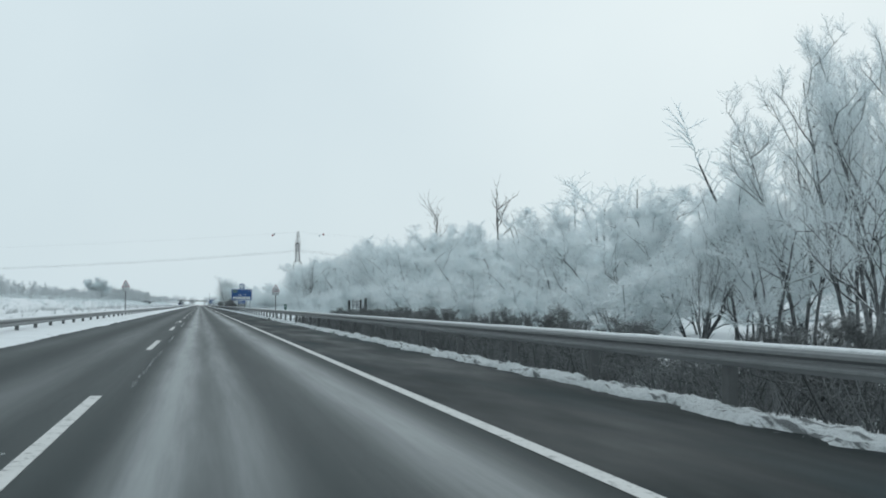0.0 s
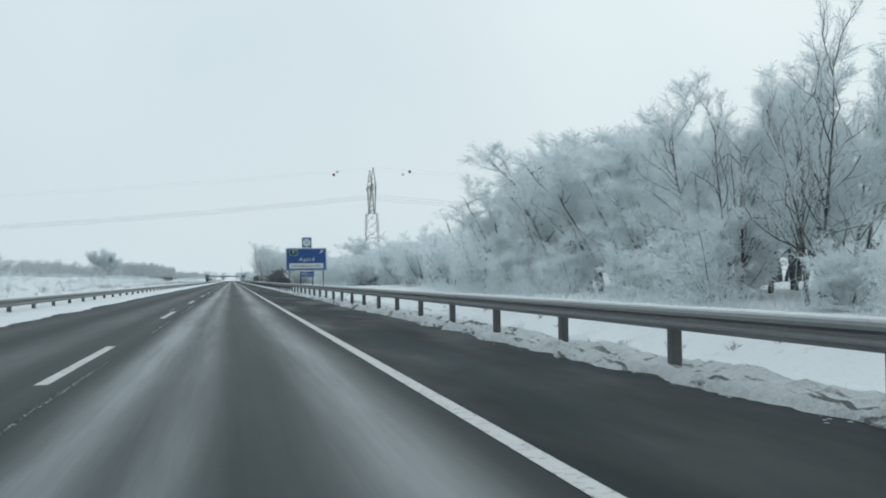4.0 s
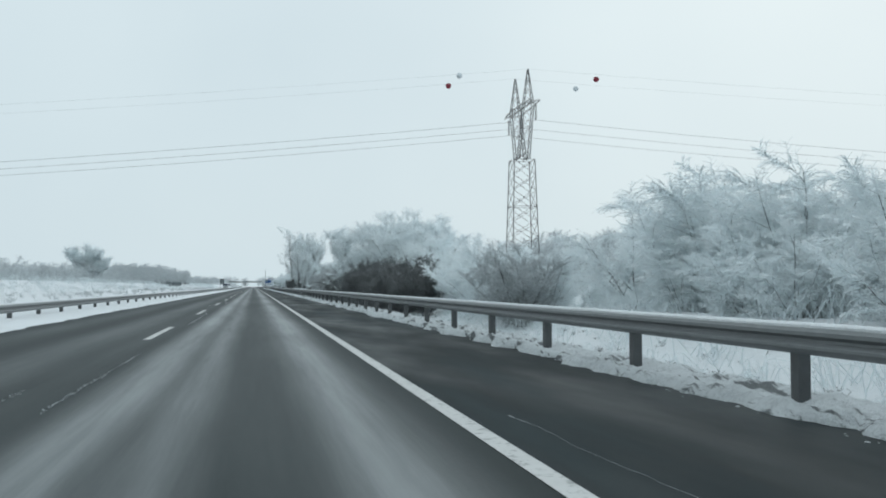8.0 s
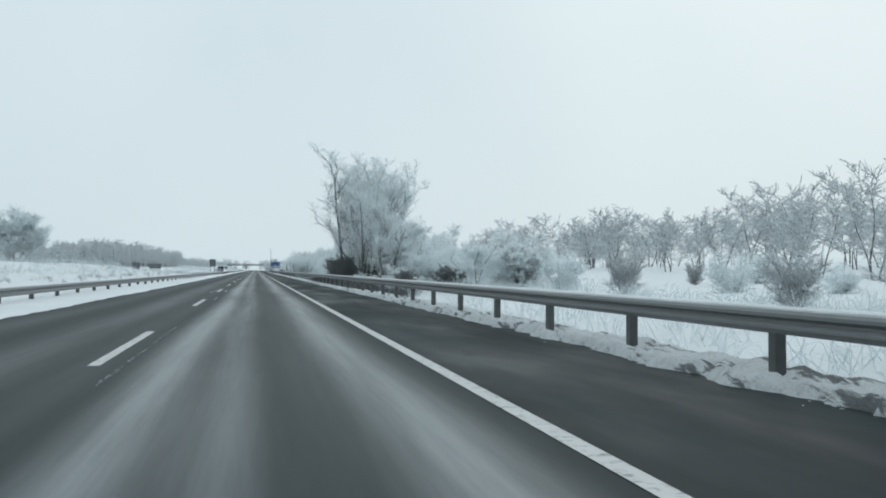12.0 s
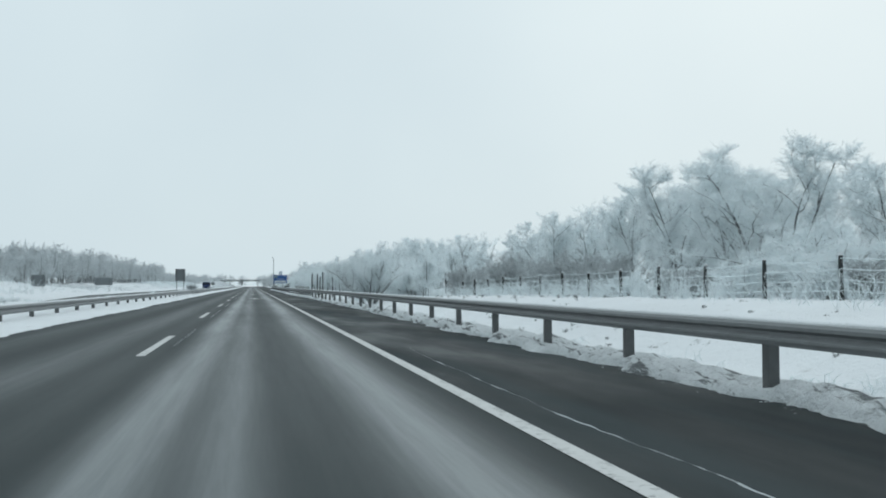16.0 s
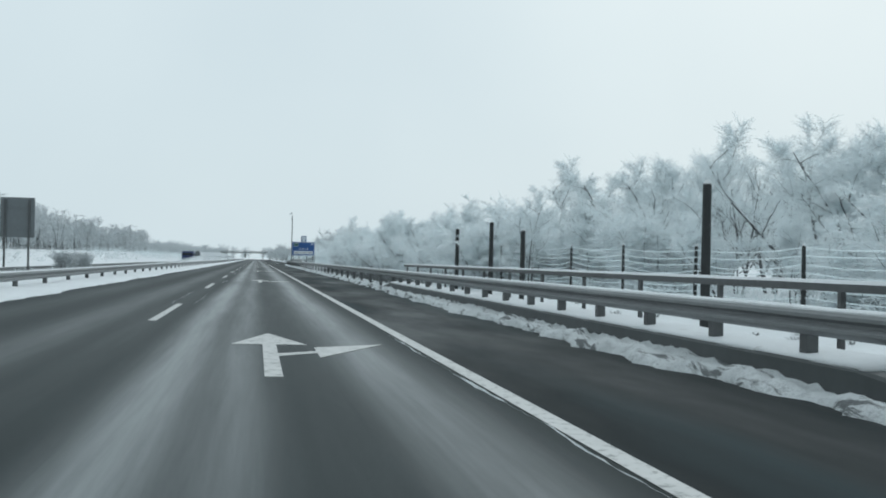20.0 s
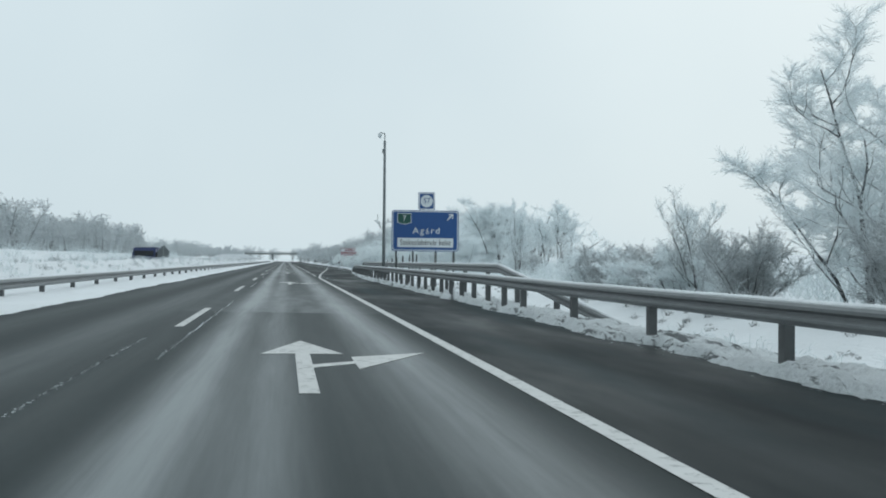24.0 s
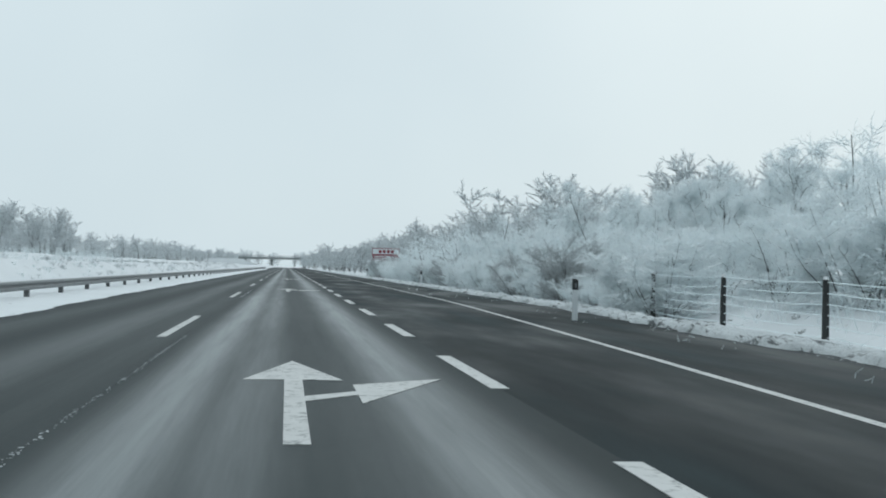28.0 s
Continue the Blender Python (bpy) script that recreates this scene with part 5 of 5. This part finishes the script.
def board_fence(x, y0, y1, top, boards):
    """A short stretch of horizontal boards between two posts."""
    g = ground_z(x, y0)
    th = base("board_fence", pose(x, y0, g), "short weathered timber board fence edged with snow", "fence")
    rng = random.Random(4)
    for y in (0.0, (y1 - y0) * 0.5, y1 - y0):
        part("post", Mesh().box(0.02, 0.12, y - 0.06, y + 0.06, -0.5, top - g + rng.uniform(0.0, 0.12)), WOOD, th)
    for k in range(boards):
        z = top - g - 0.1 - 0.2 * k
        tilt = rng.uniform(-0.03, 0.03)
        bd = part("board", Mesh().plate([(-0.1, z - 0.06), (y1 - y0 + 0.1, z - 0.06 + tilt), (y1 - y0 + 0.1, z + 0.05 + tilt), (-0.1, z + 0.05)], 0.0, 0.03), GREYWOOD, th)
        bd.data.transform(Matrix.Rotation(math.pi / 2, 4, "Z"))
        sn = part("snow_cap", Mesh().plate([(-0.1, z + 0.05), (y1 - y0 + 0.1, z + 0.05 + tilt), (y1 - y0 + 0.1, z + 0.08 + tilt), (-0.1, z + 0.075)], -0.004, 0.034), SNOW, bd)
        sn.data.transform(Matrix.Rotation(math.pi / 2, 4, "Z"))


board_fence(8.2, 62.2, 65.7, 1.5, 5)
for px, py, pz in ((8.2, 59.8, 1.6), (8.3, 68.0, 1.5)):
    th = base("timber_post", pose(px, py, 0), "thick dark timber post with snow on its top", "post", "timber posts")
    part("shaft", Mesh().tube((0, 0, ground_z(px, py) - 0.5), (0.03, 0.02, pz), 0.09, 0.08, 9), WOOD, th)
    part("snow_cap", Mesh().tube((0.03, 0.02, pz - 0.01), (0.03, 0.02, pz + 0.06), 0.085, 0.04, 9), SNOW, th)


# ---- power line ----
def lattice(ms, a0, a1, z0, z1, c0, c1, bays, r=0.045):
    """A four-legged lattice leg: square half-widths a0 to a1 round centres c0 to c1 (x, y)."""
    def corner(f, k):
        h = a0 + (a1 - a0) * f
        cx, cy = c0[0] + (c1[0] - c0[0]) * f, c0[1] + (c1[1] - c0[1]) * f
        sx, sy = ((-1, -1), (1, -1), (1, 1), (-1, 1))[k % 4]
        return (cx + sx * h, cy + sy * h, z0 + (z1 - z0) * f)
    for k in range(4):
        ms.tube(corner(0, k), corner(1, k), r * 1.25, r, 5)
        for i in range(bays):
            f, g = i / bays, (i + 1) / bays
            ms.tube(corner(f, k), corner(g, k + 1), r * 0.6, r * 0.6, 4, False)
            ms.tube(corner(f, k + 1), corner(g, k), r * 0.6, r * 0.6, 4, False)
            if i % 3 == 2:
                ms.tube(corner(g, k), corner(g, k + 1), r * 0.7, r * 0.7, 4, False)
    return ms


PX, PY = 26.0, 296.0
pyl = base("pylon", pose(PX, PY, 0), "grey steel lattice pylon with a forked head and two peaks", "pylon")
part("tower", lattice(Mesh(), 1.55, 1.1, -0.5, 14.2, (0, 0), (0, 0), 9), POSTSTEEL, pyl)
for s in (-1, 1):
    part("fork", lattice(Mesh(), 0.55, 0.5, 14.2, 19.6, (0, s * 0.6), (0, s * 2.5), 5, 0.035), POSTSTEEL, pyl)
    part("peak", lattice(Mesh(), 0.5, 0.05, 19.6, 23.35, (0, s * 2.5), (0, s * 2.5), 4, 0.03), POSTSTEEL, pyl)
arm = Mesh()
for sx in (-0.4, 0.4):
    for z in (19.3, 19.9):
        arm.tube((sx, -5.5, 19.6), (sx, -2.5, z), 0.035, 0.035, 4).tube((sx, -2.5, z), (sx, 2.5, z), 0.035, 0.035, 4).tube((sx, 2.5, z), (sx, 5.5, 19.6), 0.035, 0.035, 4)
for k in range(22):
    y = -5.5 + 0.5 * k
    arm.tube((-0.4, y, 19.35), (0.4, y + 0.5, 19.85), 0.02, 0.02, 4, False).tube((-0.4, y, 19.85), (-0.4, y + 0.5, 19.35), 0.02, 0.02, 4, False)
part("crossarm", arm, POSTSTEEL, pyl)
for y in (-5.3, 0.0, 5.3):
    ins = Mesh()
    for k in range(9):
        ins.tube((0, y, 19.3 - 0.19 * k), (0, y, 19.3 - 0.19 * k - 0.12), 0.06, 0.13, 8)
    part("insulator", ins, POSTSTEEL, pyl, "string of insulators")


def span(a, b, sag, r, name, label):
    ms = Mesh()
    n = 40
    pts = [Vector(a).lerp(Vector(b), i / n) - Vector((0, 0, 4 * sag * (i / n) * (1 - i / n))) for i in range(n + 1)]
    ms.v += [tuple(p + Vector((0, y, z)) * r) for p in pts for y, z in ((1, 0), (0, 1), (-1, 0), (0, -1))]
    ms.f += [(4 * i + k, 4 * i + (k + 1) % 4, 4 * i + 4 + (k + 1) % 4, 4 * i + 4 + k) for i in range(n) for k in range(4)]
    return tagged(part(name, ms, GREYPAINT), label, "cable", "power lines")


for dy in (-5.3, 0.0, 5.3):
    span((PX, PY + dy, 17.6), (PX - 220, PY + dy + 31, 10), 3.5, 0.015, "power_cable", "thin grey power line across the motorway")
    span((PX, PY + dy, 17.6), (PX + 300, PY + dy - 42, 19), 8.0, 0.015, "power_cable", "thin grey power line across the fields")
for dy in (-2.5, 2.5):
    span((PX, PY + dy, 23.35), (PX - 220, PY + dy + 31, 16), 3.0, 0.005, "earth_wire", "thin earth wire above the power lines")
    span((PX, PY + dy, 23.35), (PX + 300, PY + dy - 42, 24), 6.0, 0.005, "earth_wire", "thin earth wire above the power lines")


def ball(x, y, z, mat, label):
    bm = bmesh.new()
    bmesh.ops.create_uvsphere(bm, u_segments=16, v_segments=10, radius=0.3)
    for v in bm.verts:
        if abs(v.co.z) < 0.04:
            v.co.x *= 1.05
            v.co.y *= 1.05
    me = bpy.data.meshes.new("warning_ball")
    bm.to_mesh(me)
    bm.free()
    me.polygons.foreach_set("use_smooth", [True] * len(me.polygons))
    me.materials.append(mat)
    ob = new("warning_ball", me)
    ob.location = (x, y, z)
    tagged(ob, label, "warning ball", "aircraft warning balls on the earth wires")


ball(18.6, 298.3, 22.3, RED, "red aircraft warning ball on the earth wire")
ball(18.75, 293.3, 22.35, WHITE, "white aircraft warning ball on the earth wire")
ball(32.9, 298.7, 22.55, WHITE, "white aircraft warning ball on the earth wire")
ball(33.5, 293.8, 22.6, RED, "red aircraft warning ball on the earth wire")


# ---- bridge, billboard, van ----
br = base("road_bridge", pose(-8, 1340, 0), "flat concrete road bridge across the motorway", "bridge")
part("deck", Mesh().box(-23, 60, -5, 5, 4.9, 6.0), CONCRETE, br)
part("kerb", Mesh().box(-23, 60, -5.3, -5.0, 5.6, 6.2), CONCRETE, br)
part("parapet", Mesh().box(-23, 60, -5.2, -5.12, 6.9, 7.05).box(-23, 60, -5.2, -5.12, 6.4, 6.5), POSTSTEEL, br, "steel railing")
for x in (-19, -3.2, 17):
    part("pier", Mesh().tube((x, 0, -0.5), (x, 0, 4.92), 0.6, 0.6, 12), CONCRETE, br)
for x, s in ((-31, -1), (52, 1)):
    part("embankment", Mesh().plate([(x - 26, -0.5), (x + 26, -0.5), (x + 9, 4.9), (x - 9, 4.9)], -6, 6), SNOW, br, "snow-covered embankment")

bb = base("billboard", pose(14.6, 918, 0), "red and white advertising board on posts among the trees", "billboard")
part("board", Mesh().plate([(0, 2.3), (5.4, 2.3), (5.4, 4.9), (0, 4.9)], 0, 0.15), RED, bb, "red board")
part("stripe", Mesh().plate([(0.1, 3.75), (5.3, 3.75), (5.3, 4.75), (0.1, 4.75)], -0.02, 0), WHITE, bb, "white panel")
for k in range(4):
    part("letter_bar", Mesh().plate([(1.3 + 0.8 * k, 3.95), (1.85 + 0.8 * k, 3.95), (1.85 + 0.8 * k, 4.55), (1.3 + 0.8 * k, 4.55)], -0.04, -0.02), RED, bb)
for k in range(3):
    part("text_bar", Mesh().plate([(0.5, 2.5 + 0.38 * k), (4.9 - 0.6 * k, 2.5 + 0.38 * k), (4.9 - 0.6 * k, 2.66 + 0.38 * k), (0.5, 2.66 + 0.38 * k)], -0.02, 0), WHITE, bb)
for x in (0.6, 2.7, 4.8):
    part("post", Mesh().box(x - 0.1, x + 0.1, 0.15, 0.35, -0.5, 4.7), POSTSTEEL, bb)

NAVY = mat_plain("navy_paint", (0.012, 0.028, 0.11), 0.35, 0.2)
GLASS = mat_plain("dark_glass", (0.02, 0.025, 0.03), 0.12)
RUBBER = mat_plain("tyre_rubber", (0.018, 0.018, 0.018), 0.9)


def van(x, y):
    th = base("van", pose(x, y, -0.5) @ Matrix.Diagonal((1.1, 1.1, 1.22, 1)), "dark blue van on the opposite carriageway behind the median bank", "van")
    ms = Mesh()
    side = [(0, 0.35), (5.6, 0.35), (5.6, 1.5), (2.05, 1.5), (1.95, 2.2), (0.95, 2.2), (0.35, 1.35), (0.0, 1.15)]
    n, k = 0, len(side)
    ms.v += [(-1.0, p, q) for p, q in side] + [(1.0, p, q) for p, q in side]
    ms.f += [tuple(range(k)), tuple(reversed(range(k, 2 * k)))] + [((j + 1) % k, j, k + j, k + (j + 1) % k) for j in range(k)]
    part("cab", ms, NAVY, th, "dark blue cab")
    part("box_body", Mesh().box(-1.02, 1.02, 2.2, 5.7, 0.75, 2.28), NAVY, th, "dark blue box body")
    part("windscreen", Mesh().tube((-0.85, 0.62, 1.78), (0.85, 0.62, 1.78), 0.30, 0.30, 4), GLASS, th)
    for sx in (-0.98, 0.98):
        part("mirror", Mesh().box(sx - 0.1 + 0.12 * (sx > 0), sx + 0.1 - 0.12 * (sx < 0) + 0.1 * (sx > 0), 0.75, 0.95, 1.45, 1.85), BLACK, th)
        part("headlight", Mesh().box(sx * 0.75 - 0.16, sx * 0.75 + 0.16, -0.03, 0.02, 0.8, 1.0), WHITE, th)
        for yy in (1.0, 4.6):
            part("wheel", Mesh().tube((sx * 0.8, yy, 0.36), (sx * 1.02, yy, 0.36), 0.36, 0.36, 16), RUBBER, th)


van(-16.2, 716.5)
